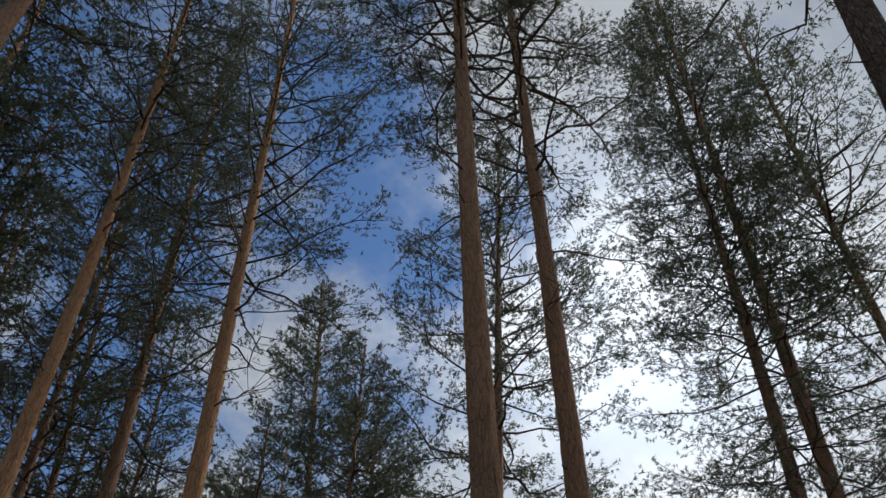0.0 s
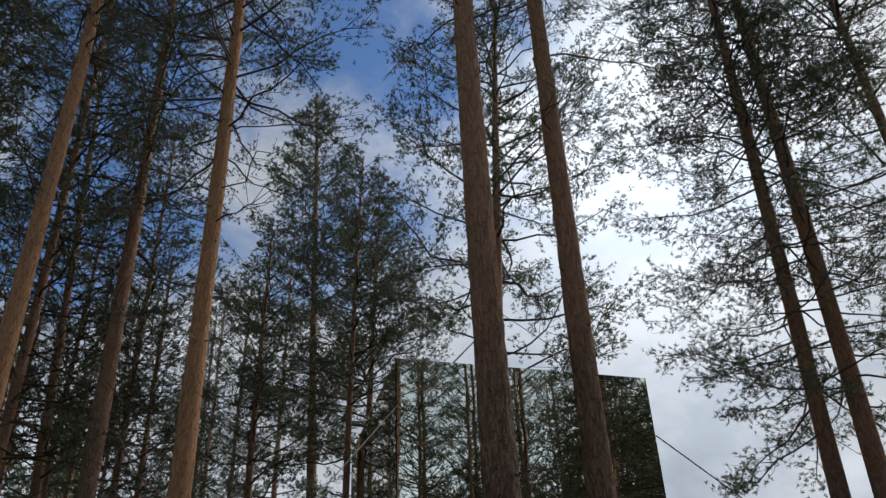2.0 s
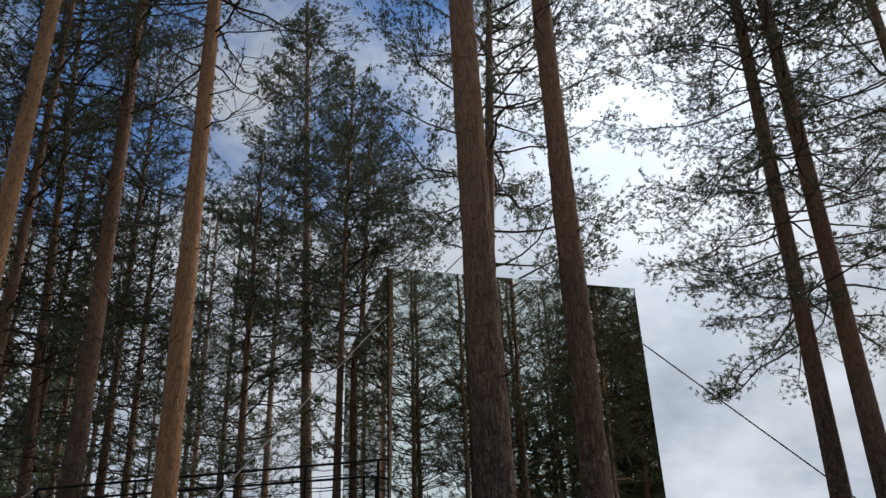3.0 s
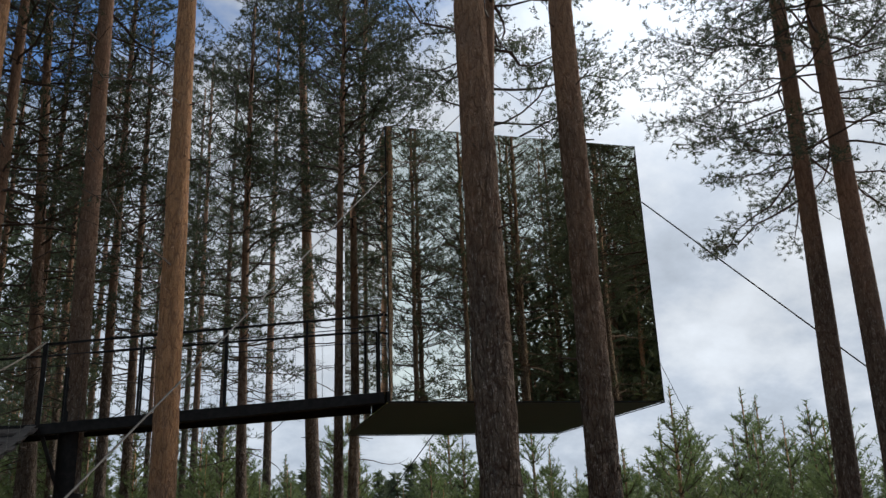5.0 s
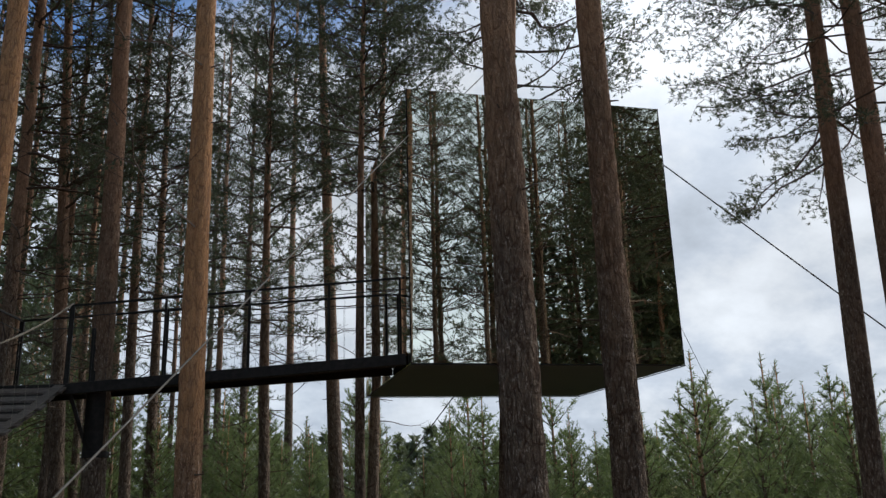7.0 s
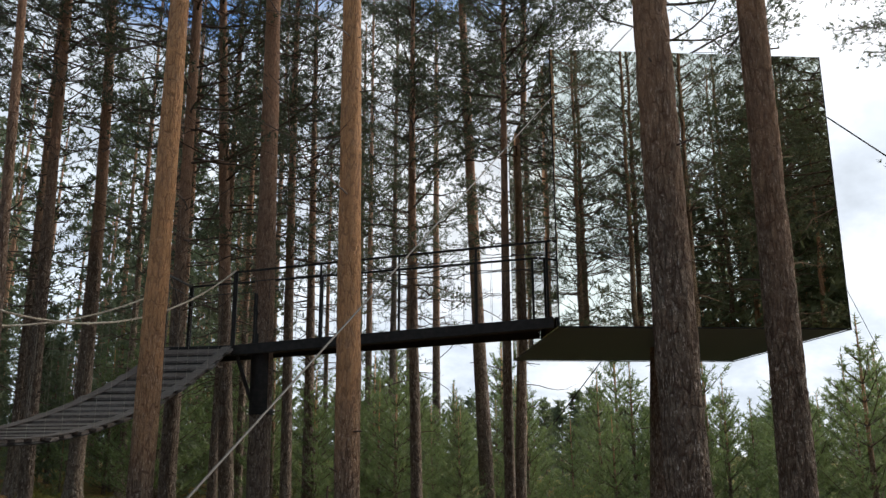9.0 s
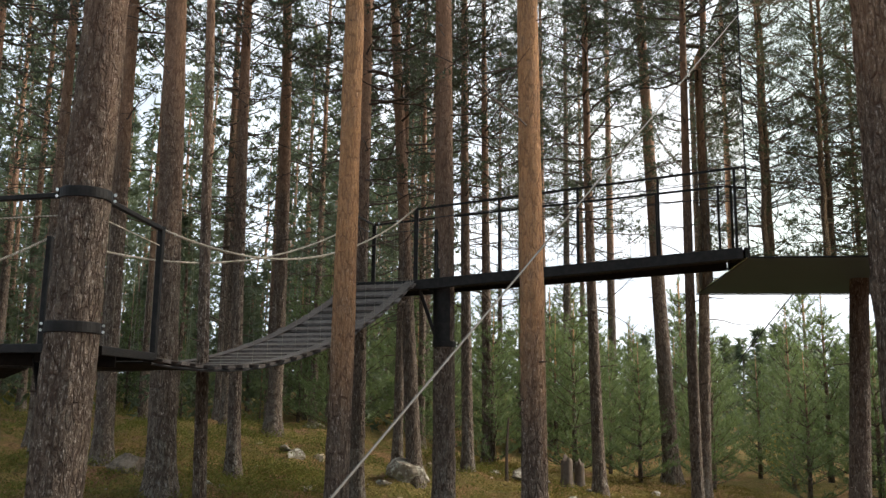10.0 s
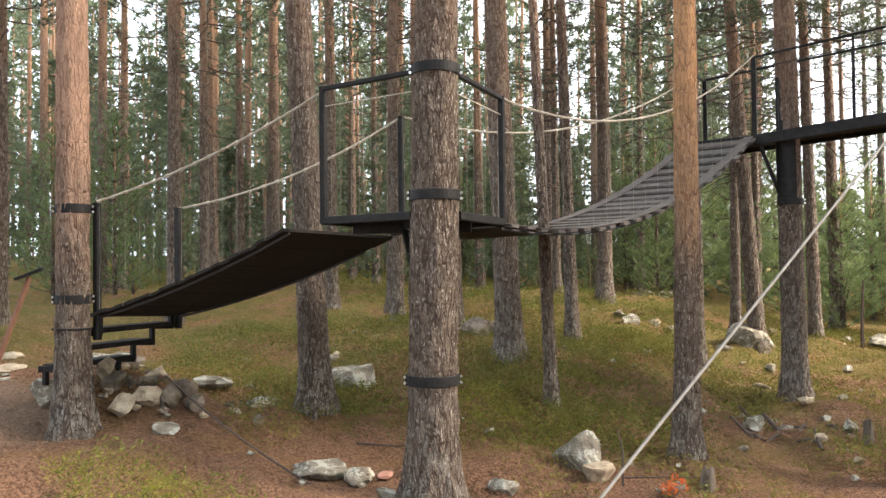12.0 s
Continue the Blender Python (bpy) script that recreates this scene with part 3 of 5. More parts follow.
# the trunks beside the walkway and the bridges
pine(3, -0.31, 9.12, 0.28, 21.0, 9.6, 2.7, (-0.0092, -0.0266), (-0.00016, 0.00059), needles=11, length=0.056, width=0.009, spread=0.042, thick=0.75, dead=12, subs=11.0, **NEARBY)
pine(4, -1.68, 12.49, 0.33, 21.0, 9.5, 3.0, (-0.0092, -0.0142), (-0.00028, -0.00025), "tall Scots pine that carries the end of the walkway", BARK_DARK, needles=9, length=0.062, width=0.013, spread=0.055, thick=0.75, dead=16, subs=10.0, **NEARBY)
pine(5, -2.30, 8.64, 0.25, 20.5, 10.5, 2.5, (0.0193, -0.0223), (-0.00124, 0.00018), "Scots pine with a bright orange upper trunk", needles=11, length=0.056, width=0.009, spread=0.042, thick=0.75, dead=14, **NEARBY)
pine(6, 2.345, 18.94, 0.34, 19.8, 9.6, 2.65, (-0.0394, 0.0181), (0.00009, -0.00128), "Scots pine with a dense pointed crown", bark=BARK_DARK, needles=7, length=0.075, width=0.02, spread=0.055, dead=10, top_round=0.85, subs=17.0, step=0.33)
pine(7, 0.70, 16.04, 0.23, 12.6, 5.0, 2.0, (-0.0326, 0.0068), (0.00169, -0.00115), bark=BARK_DARK, needles=9, length=0.062, width=0.013, spread=0.04, dead=12, top_round=0.7)
pine(8, 2.20, 14.75, 0.2, 14.4, 7.6, 2.0, (-0.009, 0.0131), (0.00129, -0.00175), bark=BARK_DARK, needles=9, length=0.062, width=0.013, spread=0.04, dead=10, top_round=0.8, subs=14.0, step=0.34)
pine(9, 2.75, 17.45, 0.25, 15.6, 6.6, 2.5, (0.03, -0.015), (0, 0), bark=BARK_DARK, needles=8, length=0.064, width=0.0155, spread=0.04, dead=10, top_round=0.75, subs=9.0, step=0.34)
pine(10, 7.57, 9.2, 0.295, 21.7, 6.3, 2.5, (0.0149, -0.0392), (-0.0004, 0.0004), "Scots pine with drooping twigs, one of a pair", BARK_DARK, needles=10, length=0.06, width=0.0105, spread=0.066, step=0.36, dead=0, droop=0.28, subs=17.0, thick=0.8, rows=90, sides=24)
pine(11, 8.07, 8.88, 0.32, 24.0, 6.6, 2.5, (-0.0093, -0.0446), (0.00033, 0.00114), "Scots pine with drooping twigs, one of a pair", BARK_DARK, needles=10, length=0.06, width=0.0105, spread=0.066, step=0.36, dead=0, droop=0.28, subs=17.0, thick=0.8, rows=90, sides=24)
pine(12, 3.75, 2.75, 0.36, 20.0, 9.0, 2.4, (0.040, -0.066), (0, 0), bark=BARK_GREY, needles=7, length=0.056, width=0.014, spread=0.06, dead=3, lowest=9.0, **NEARBY)
pine(13, 4.15, 13.2, 0.30, 20.2, 8.1, 3.6, (0.05, -0.03), (0.0, 0.0), "Scots pine growing up through the mirror cube", bark=BARK_DARK, needles=8, length=0.064, width=0.0155, spread=0.05, dead=10, subs=12.5, step=0.5, thick=1.0)
pine(27, 9.8, 8.2, 0.27, 20.5, 8.5, 2.8, (-0.01, -0.01), bark=BARK_DARK, needles=8, length=0.064, width=0.0155, spread=0.065, dead=4)
# the trunks that hold the platform, the bridge and the stairs
pine(14, -3.76, 6.05, 0.40, 20.0, 12.0, 2.4, (0.0182, 0.0055), (0, 0), "thick Scots pine with three black steel collars", BARK_DARK, needles=4, length=0.12, width=0.04, subs=5.0, dead=6, lowest=8.0, **CLOSE)
pine(15, -7.10, 5.31, 0.305, 19.0, 9.5, 2.3, (-0.001, -0.0013), (0, 0), "Scots pine with pinkish-grey bark beside the stairs", BARK_PINK, needles=4, length=0.12, width=0.04, subs=5.0, dead=5, lowest=7.0, **CLOSE)
pine(16, -6.16, 7.73, 0.335, 20.0, 9.5, 2.4, (-0.0292, -0.0262), (0, 0), "", BARK_DARK, needles=4, length=0.12, width=0.04, subs=5.0, dead=8, lowest=6.0, **NEARBY)
pine(17, -5.25, 11.01, 0.37, 20.5, 9.0, 2.6, (-0.0282, -0.0153), (0, 0), "", BARK_DARK, needles=4, length=0.12, width=0.04, subs=5.0, dead=12, lowest=5.0, **NEARBY)
pine(18, -4.00, 9.37, 0.15, 13.5, 7.5, 1.3, (-0.0319, -0.0153), (0, 0), "thin young Scots pine with a grey trunk", BARK_DARK, dead=12)
pine(19, -5.11, 13.21, 0.21, 18.0, 7.0, 1.9, (-0.0341, 0.0156), (0.00196, -0.00327), bark=BARK_DARK, dead=14, needles=6, length=0.07, width=0.019, spread=0.05)
pine(20, -5.82, 17.19, 0.31, 19.0, 7.5, 2.6, (0.0097, 0.0235), (-0.00215, -0.00307), "", BARK_DARK, dead=14, needles=6, length=0.07, width=0.019, spread=0.05)
pine(21, -8.22, 12.87, 0.21, 18.0, 7.0, 2.2, (-0.0048, -0.0029), bark=BARK_DARK, dead=12, needles=6, length=0.07, width=0.019, spread=0.05)
pine(22, -1.78, 17.01, 0.23, 15.5, 5.5, 2.0, (-0.027, -0.0021), (0.00108, 0), bark=BARK_DARK, dead=14, needles=6, length=0.07, width=0.019, spread=0.05)
pine(23, -3.14, 13.26, 0.23, 20.5, 6.5, 2.7, (-0.0054, -0.0012), bark=BARK_DARK, dead=16, needles=6, length=0.07, width=0.019, spread=0.05)
pine(24, -6.86, 12.40, 0.28, 19.0, 7.0, 2.4, (-0.0086, -0.0047), bark=BARK_DARK, dead=12, needles=6, length=0.07, width=0.019, spread=0.05)
pine(25, -2.55, 15.25, 0.27, 16.5, 5.5, 2.3, (-0.06, -0.015), bark=BARK_DARK, dead=12, needles=6, length=0.07, width=0.019, spread=0.05)
pine(26, -1.55, 19.0, 0.25, 13.5, 5.0, 2.2, (-0.0138, -0.0017), bark=BARK_DARK, dead=12, needles=6, length=0.07, width=0.019, spread=0.05)

# the pines farther in, grown as a few kinds and copied
FOREST = []
for seed, dia, height, base, radius, bark in ((41, 0.26, 18.0, 7.0, 2.3, BARK_DARK), (42, 0.22, 16.0, 5.0, 2.1, BARK_DARK), (43, 0.3, 19.5, 8.0, 2.7, BARK_DARK), (44, 0.2, 14.0, 4.0, 1.9, BARK_DARK), (45, 0.25, 18.0, 5.5, 2.5, BARK_GREY), (46, 0.28, 19.0, 7.0, 2.8, BARK_GREY)):
    spot = ((-16.55, 13.49), (-9.31, 14.44), (-14.44, 17.01), (-3.17, 16.9), (6.3, -4.6), (9.5, -3.1))[len(FOREST)]
    FOREST.append(pine(seed, *spot, dia, height, base, radius, (0.004, 0.003), bark=bark, sides=10, rows=20, needles=4, length=0.135, width=0.027, dead=8, step=0.58, subs=5.2, plain=True, spread=0.10, lowest=2.5))


def forest_pine(k, x, y, turn, size=1.0):
    ob = FOREST[k]
    made = copy_thing(ob, pose(x, y, floor_at(x, y), 0, 0, turn))
    made.scale = (size, size, size)
    return made


for k, x, y in ((1, -17.0, 14.5), (2, -16.9, 17.5), (0, -15.7, 17.2), (3, -15.1, 21.5), (1, -13.4, 20.2), (1, -7.6, 18.7)):
    forest_pine(k, x, y, (x * 71 + y * 37) % 360, 0.95 + 0.1 * ((x * 7) % 1))
for k, x, y in ((3, -3.25, 20.4), (2, -22.1, 16.1), (0, -10.87, 14.58), (3, -7.1, 17.8), (3, -4.6, 19.75), (0, -11.9, 11.2), (1, -13.5, 13.6)):
    forest_pine(k, x, y, (x * 71 + y * 37) % 360, 0.95 + 0.1 * ((x * 7) % 1))
for k, x, y in ((2, -19.5, 11.0), (0, -18.2, 8.2), (1, -13.6, 9.0), (2, -20.5, 19.8), (0, -11.0, 18.3), (3, -6.3, 21.8), (0, -24.5, 12.0)):
    forest_pine(k, x, y, (x * 71 + y * 37) % 360, 0.92 + 0.16 * ((x * 7) % 1))
for k, x, y in ((0, -0.4, 25.5), (3, -1.9, 29.0), (1, 0.9, 29.5), (0, -3.4, 26.5), (2, 1.7, 27.0), (5, 0.3, 26.6), (5, -0.9, 31.5), (4, -1.4, 34.5)):
    forest_pine(k, x, y, (x * 71 + y * 37) % 360, 0.9 + 0.1 * ((x * 7) % 1))
# the wood behind the camera, which the cube mirrors
for k, x, y in ((3, 7.0, -6.6), (0, 7.75, -3.4), (0, 12.2, -2.4), (1, 10.6, -6.2), (2, 5.2, -9.0)):
    forest_pine(4 + k % 2, x, y, (x * 71 + y * 37) % 360, 0.95 + 0.1 * ((x * 7) % 1))
for k, x, y in ((1, 11.8, -10.5), (0, 15.4, -4.2), (1, 16.2, -9.3), (2, 3.0, -5.5), (2, -6.5, -8.0), (2, -12.5, 3.5)):
    forest_pine(4 + k % 2, x, y, (x * 71 + y * 37) % 360, 0.95 + 0.1 * ((x * 7) % 1))
for k, x, y in ((0, 14.6, -6.6), (1, 16.8, -6.2), (0, 18.4, -10.4), (1, 14.2, -11.8), (0, 17.2, -13.6), (1, 20.6, -7.4), (0, 21.5, -13.0), (1, 12.6, -15.0)):
    forest_pine(4 + k % 2, x, y, (x * 71 + y * 37) % 360, 1.0)
for k, x, y in ((3, 13.0, -8.4), (3, 9.0, -6.9), (1, 7.4, -8.2), (0, 13.4, -4.6), (2, 10.2, -11.5)):
    forest_pine(4 + k % 2, x, y, (x * 71 + y * 37) % 360, 1.0)


# ---- far woods: one sheet of distant conifers and added light-blocking trees ----
def far_woods():
    rng = np.random.default_rng(77)
    wood, tris, places = Shape(), [], []
    # 46 unseen trees at 62 to 200 degrees, added to block light from behind
    belts = ((60, 18, 62, 30, 62, 3.0, 0.0), (100, 13, 47, 22, 58, 3.0, 0.6), (14, 47, 60, 26, 58, 3.0, 0.6), (20, 28, 44, 34, 70, 3.0, 0.3), (46, 14, 62, 28, 46, 2.5, 1.0), (64, -52, 12, 34, 55, 2.5, 2.0), (16, 9, 21, 24, 46, 3.0, 0.0),
             (46, 62, 200, 9, 24, 4.0, 0.0), (10, 262, 300, 22, 40, 12.0, 0.5), (40, 232, 262, 15, 28, 2.5, 0.0), (26, 214, 232, 26, 40, 2.5, 0.0), (22, 200, 216, 33, 46, 3.0, 1.0))
    for n_trees, lo, hi, d0, d1, gap2, share in belts:
        made = 0
        for _ in range(4000):
            a, d = radians(rng.uniform(lo, hi)), rng.uniform(d0, d1)
            x, y = -math.sin(a) * d, math.cos(a) * d
            if made < n_trees and all((x - p) ** 2 + (y - q) ** 2 > gap2 for p, q, _ in places):
                places.append((x, y, share))
                made += 1
    for x, y, share in places:
        gap = 19.5 < math.degrees(math.atan2(-x, y)) < 25.0
        low = rng.random() < share or (gap and rng.random() < 0.65)
        z, hgt = float(ground_z(x, y)), (rng.uniform(4, 6) if gap else rng.uniform(3.2, 4.8) if share > 1 else rng.uniform(4, 9)) if low else rng.uniform(11, 17)
        wood.tube([(x, y, z - 0.2), (x + rng.normal(0, 0.2), y, z + hgt)], [rng.uniform(0.06, 0.09) if low else rng.uniform(0.1, 0.17), 0.02], 6, False)
        behind = y < 0
        k = 120 if behind else 175 if math.hypot(x, y) > 40 else 200
        t = rng.uniform(0.03 if low else 0.22, 1.0, k) ** 0.85
        rad = (1.04 - t) * (hgt * 0.2 if low else rng.uniform(2.2, 3.2)) * rng.uniform(0.3, 1.0, k)
        a = rng.uniform(0, 6.28, k)
        c = np.stack([x + np.cos(a) * rad, y + np.sin(a) * rad, z + t * hgt], 1)
        d = unit(np.stack([np.cos(a), np.sin(a), rng.normal(0.0, 0.3, k)], 1))
        far = math.hypot(x, y) > 40
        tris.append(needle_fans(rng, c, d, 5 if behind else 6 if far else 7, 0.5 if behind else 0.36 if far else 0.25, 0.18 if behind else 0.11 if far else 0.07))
    corners = np.concatenate(wood.v)
    stems = np.array([corners[list(t)] for f in wood.f for t in ((f[0], f[1], f[2]), (f[0], f[2], f[3]))])
    tufts = np.concatenate(tris)
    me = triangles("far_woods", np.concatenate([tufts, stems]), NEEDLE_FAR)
    me.materials.append(BARK_DARK)
    me.polygons.foreach_set("material_index", np.repeat(np.array([0, 1], np.int32), [len(tufts), len(stems)]))
    tagged(new("far_woods", me), "far wood of pines and spruces closing the view, plus unseen trees added to block light", "wood", kind="stuff")


far_woods()


# ---- the young pines in the clearing ----
def young_pine(seed, x, y, height, label="", dense=True):
    rng = np.random.default_rng(seed)
    tree = empty("young_pine", label or "bushy light green young pine with a pointed leader", "young pine", (x, y, floor_at(x, y)), "young pines in the clearing")
    s = Shape()
    s.tube([(0, 0, -0.1), (0.02, 0.01, height * 0.5), (0, 0, height)], [0.012 * height + 0.01, 0.008 * height, 0.007], 7)
    s.part("trunk", BARK, tree, smooth=True)
    wood, centres, ways = Shape(), [], []
    h, gapz = 0.14, height / 11.5
    while h < height * 0.88:
        t = h / height
        many = int(rng.integers(5, 8))
        for az in rng.uniform(0, 6.28) + np.arange(many) * 6.28 / many + rng.normal(0, 0.2, many):
            reach = (0.25 * height * (1 - t) ** 0.95 + 0.05) * rng.uniform(0.65, 1.2)
            d = np.array([math.cos(az), math.sin(az), 0.0])
            lift = 0.25 + 0.75 * t + rng.normal(0, 0.1)
            u = np.linspace(0, 1, 4)[:, None]
            pts = np.array([0, 0, h]) + d * u * reach + np.array([0, 0, reach]) * (lift * u + 0.35 * u * u)
            wood.tube(pts, [0.010, 0.008, 0.006, 0.004], 3, False)
            for q in np.arange(0.15, 1.03, (0.07 if dense else 0.10) / reach):
                at = np.array([np.interp(q, u[:, 0], pts[:, k]) for k in range(3)])
                centres.append(at + rng.normal(0, 0.025, 3))
                ways.append(unit(d * 0.6 + np.array([0, 0, 0.6 + 0.5 * q])))
            for _ in range(int(reach * 8 + 1.2)):
                q, turn = rng.uniform(0.25, 0.95), rng.choice([-1, 1]) * rng.uniform(0.4, 1.1)
                at = np.array([np.interp(q, u[:, 0], pts[:, k]) for k in range(3)])
                d2 = np.array([d[0] * math.cos(turn) - d[1] * math.sin(turn), d[0] * math.sin(turn) + d[1] * math.cos(turn), 0.55])
                long = rng.uniform(0.2, 0.45) * (reach * 0.6 + 0.15)
                for f in np.arange(0.2, 1.02, (0.075 if dense else 0.11) / long):
                    centres.append(at + d2 * f * long + np.array([0, 0, 0.25 * f * f * long]))
                    ways.append(unit(d2 * 0.6 + np.array([0, 0, 0.6])))
        h += gapz * rng.uniform(0.7, 1.25) * (1.2 - 0.4 * t)
    for q in np.arange(height * 0.72, height + 0.02, 0.07):
        centres.append(np.array([0, 0, q]))
        ways.append(np.array([0, 0, 1.0]))
    tagged(wood.part("branchwork", TWIG, tree), kind="stuff")
    crown = new("crown", triangles("young_crown", needle_fans(rng, np.array(centres), np.array(ways), 7 if dense else 5, 0.088 if dense else 0.10, 0.0155 if dense else 0.022), NEEDLE_YOUNG))
    crown.parent = tree
    tagged(crown, "dense light green needles", kind="stuff")
    return tree


SAPLINGS = [young_pine(201, 3.2, 19.0, 3.6), young_pine(202, 5.2, 20.5, 4.2), young_pine(203, 7.5, 18.5, 3.9), young_pine(204, 1.2, 21.0, 3.3)]
SAPLINGS += [young_pine(205, 9.2, 26.5, 3.8, dense=False), young_pine(206, 2.3, 27.5, 4.1, dense=False), young_pine(207, -3.4, 28.0, 3.5, dense=False)]
rng = np.random.default_rng(31)
planted = [(3.2, 19.0), (5.2, 20.5), (7.5, 18.5), (1.2, 21.0), (9.2, 26.5), (2.3, 27.5), (-3.4, 28.0)]
tries = 0
while len(planted) < 104 and tries < 9000:
    tries += 1
    a, d = radians(rng.uniform(-50, 17)), rng.uniform(16.8, 34)
    x, y = -math.sin(a) * d, math.cos(a) * d
    if all((x - p) ** 2 + (y - q) ** 2 > 1.0 for p, q in planted) and (math.degrees(a) < 8 or d > 20):
        planted.append((x, y))
        ob = copy_thing(SAPLINGS[int(rng.integers(0, 4)) if d < 24 else int(rng.integers(4, 7))], pose(x, y, floor_at(x, y) - 0.02, 0, 0, float(rng.uniform(0, 360))))
        k = float(rng.uniform(0.8, 1.3)) * (1.0 + 0.012 * (d - 17))
        ob.scale = (k * 1.2, k * 1.2, k)
for _ in range(34):
    a, d = radians(rng.uniform(12, 58)), rng.uniform(18.5, 33)
    x, y = -math.sin(a) * d, math.cos(a) * d
    ob = copy_thing(SAPLINGS[int(rng.integers(4, 7))], pose(x, y, floor_at(x, y) - 0.02, 0, 0, float(rng.uniform(0, 360))))
    k = float(rng.uniform(0.4, 1.15))
    ob.scale = (k, k, k)


# ---- the mirror cube ----
CX0, CX1, CY0, CY1, CZ0, CZ1 = 2.33, 6.33, 11.0, 15.0, 3.36, 7.36
cube = empty("mirror_cube", "cube-shaped tree house clad in mirror glass, hung among the pines", "tree house", ((CX0 + CX1) / 2, (CY0 + CY1) / 2, CZ0))


def placed(shape, name, mat, parent, label="", smooth=False):
    """Links world-space geometry under a parent that stands elsewhere."""
    off = np.array(parent.location) if parent.parent is None else np.array(parent.location) + np.array(parent.parent.location)
    shape.v = [v - off for v in shape.v]
    return shape.part(name, mat, parent, label, smooth)


def box(x0, x1, y0, y1, z0, z1):
    s = Shape()
    s.prism([(x0, y0), (x1, y0), (x1, y1), (x0, y1)], z0, z1)
    return s


placed(box(CX0 + 0.03, CX1 - 0.03, CY0 + 0.03, CY1 - 0.03, CZ0 + 0.02, CZ1 - 0.03), "core", UNDER, cube, "dark plywood core")
placed(box(CX0 + 0.006, CX1 - 0.006, CY0, CY0 + 0.025, CZ0 + 0.012, CZ1), "mirror_pane", MIRROR, cube, "large mirror glass reflecting the wood")
placed(box(CX0 + 0.006, CX1 - 0.006, CY1 - 0.025, CY1, CZ0 + 0.012, CZ1), "mirror_pane", MIRROR, cube, "large mirror glass reflecting the wood")
placed(box(CX0, CX0 + 0.025, CY0 + 0.03, CY1 - 0.03, CZ0 + 0.012, CZ1), "mirror_pane", MIRROR, cube, "large mirror glass reflecting the wood")
placed(box(CX1 - 0.025, CX1, CY0 + 0.03, CY1 - 0.03, CZ0 + 0.012, CZ1), "mirror_pane", MIRROR, cube, "large mirror glass reflecting the wood")
placed(box(CX0 + 0.03, CX1 - 0.03, CY0 + 0.03, CY1 - 0.03, CZ0, CZ0 + 0.016), "floor_panel", UNDER, cube, "smooth dark underside")
for x, y in ((CX0 - 0.004, CY0 - 0.004), (CX1 - 0.016, CY0 - 0.004), (CX0 - 0.004, CY1 - 0.016), (CX1 - 0.016, CY1 - 0.016)):
    placed(box(x + 0.003, x + 0.017, y + 0.003, y + 0.017, CZ0 - 0.004, CZ1 + 0.004), "corner_trim", STEEL, cube, "thin dark corner trim")
for a, b in (((CX0, CY0), (CX1, CY0)), ((CX0, CY0), (CX0, CY1)), ((CX1, CY0), (CX1, CY1)), ((CX0, CY1), (CX1, CY1))):
    s = Shape()
    s.beam((*a, CZ0 - 0.006), (*b, CZ0 - 0.006), 0.014, 0.012)
    placed(s, "edge_trim", STEEL, cube, "thin dark edge trim")


# ---- cables ----
def sagging(a, b, sag, count=14):
    a, b = np.array(a, float), np.array(b, float)
    u = np.linspace(0, 1, count)[:, None]
    return a + (b - a) * u - np.array([0, 0, 1.0]) * 4 * sag * u * (1 - u)


def cable(name, a, b, radius, mat, label, sag=0.03, category="guy wire"):
    s = Shape()
    s.tube(sagging(a, b, sag), radius, 7)
    return tagged(s.part(name, mat, None, smooth=True), label, category)


cable("guy_wire", (2.36, 10.99, 6.63), (-1.98, 1.03, -0.42), 0.0062, CABLE, "thick pale steel guy wire from the cube down to the ground", 0.0)
cable("guy_wire", (6.34, 11.0, 6.42), (11.6, 7.1, -0.5), 0.0105, DARKCABLE, "dark steel guy wire from the cube's edge", 0.02)
cable("guy_wire", (6.34, 11.4, 4.5), (9.3, 13.6, 0.9), 0.0045, DARKCABLE, "thin dark guy wire from the cube's edge", 0.0)
cable("stay_wire", (4.65, 12.9, 9.3), (3.2, 11.1, 7.36), 0.007, DARKCABLE, "thin stay wire from the pine to the cube's roof", 0.0)
cable("stay_wire", (4.65, 12.9, 9.3), (3.1, 11.6, 7.36), 0.007, DARKCABLE, "thin stay wire from the pine to the cube's roof", 0.0)
cable("stay_wire", (4.65, 12.9, 9.4), (5.6, 11.1, 7.36), 0.007, DARKCABLE, "thin stay wire from the pine to the cube's roof", 0.0)
cable("guy_wire", (3.9, 14.9, 3.36), (3.3, 16.5, 2.3), 0.010, DARKCABLE, "dark guy wire with a turnbuckle under the cube", 0.0)


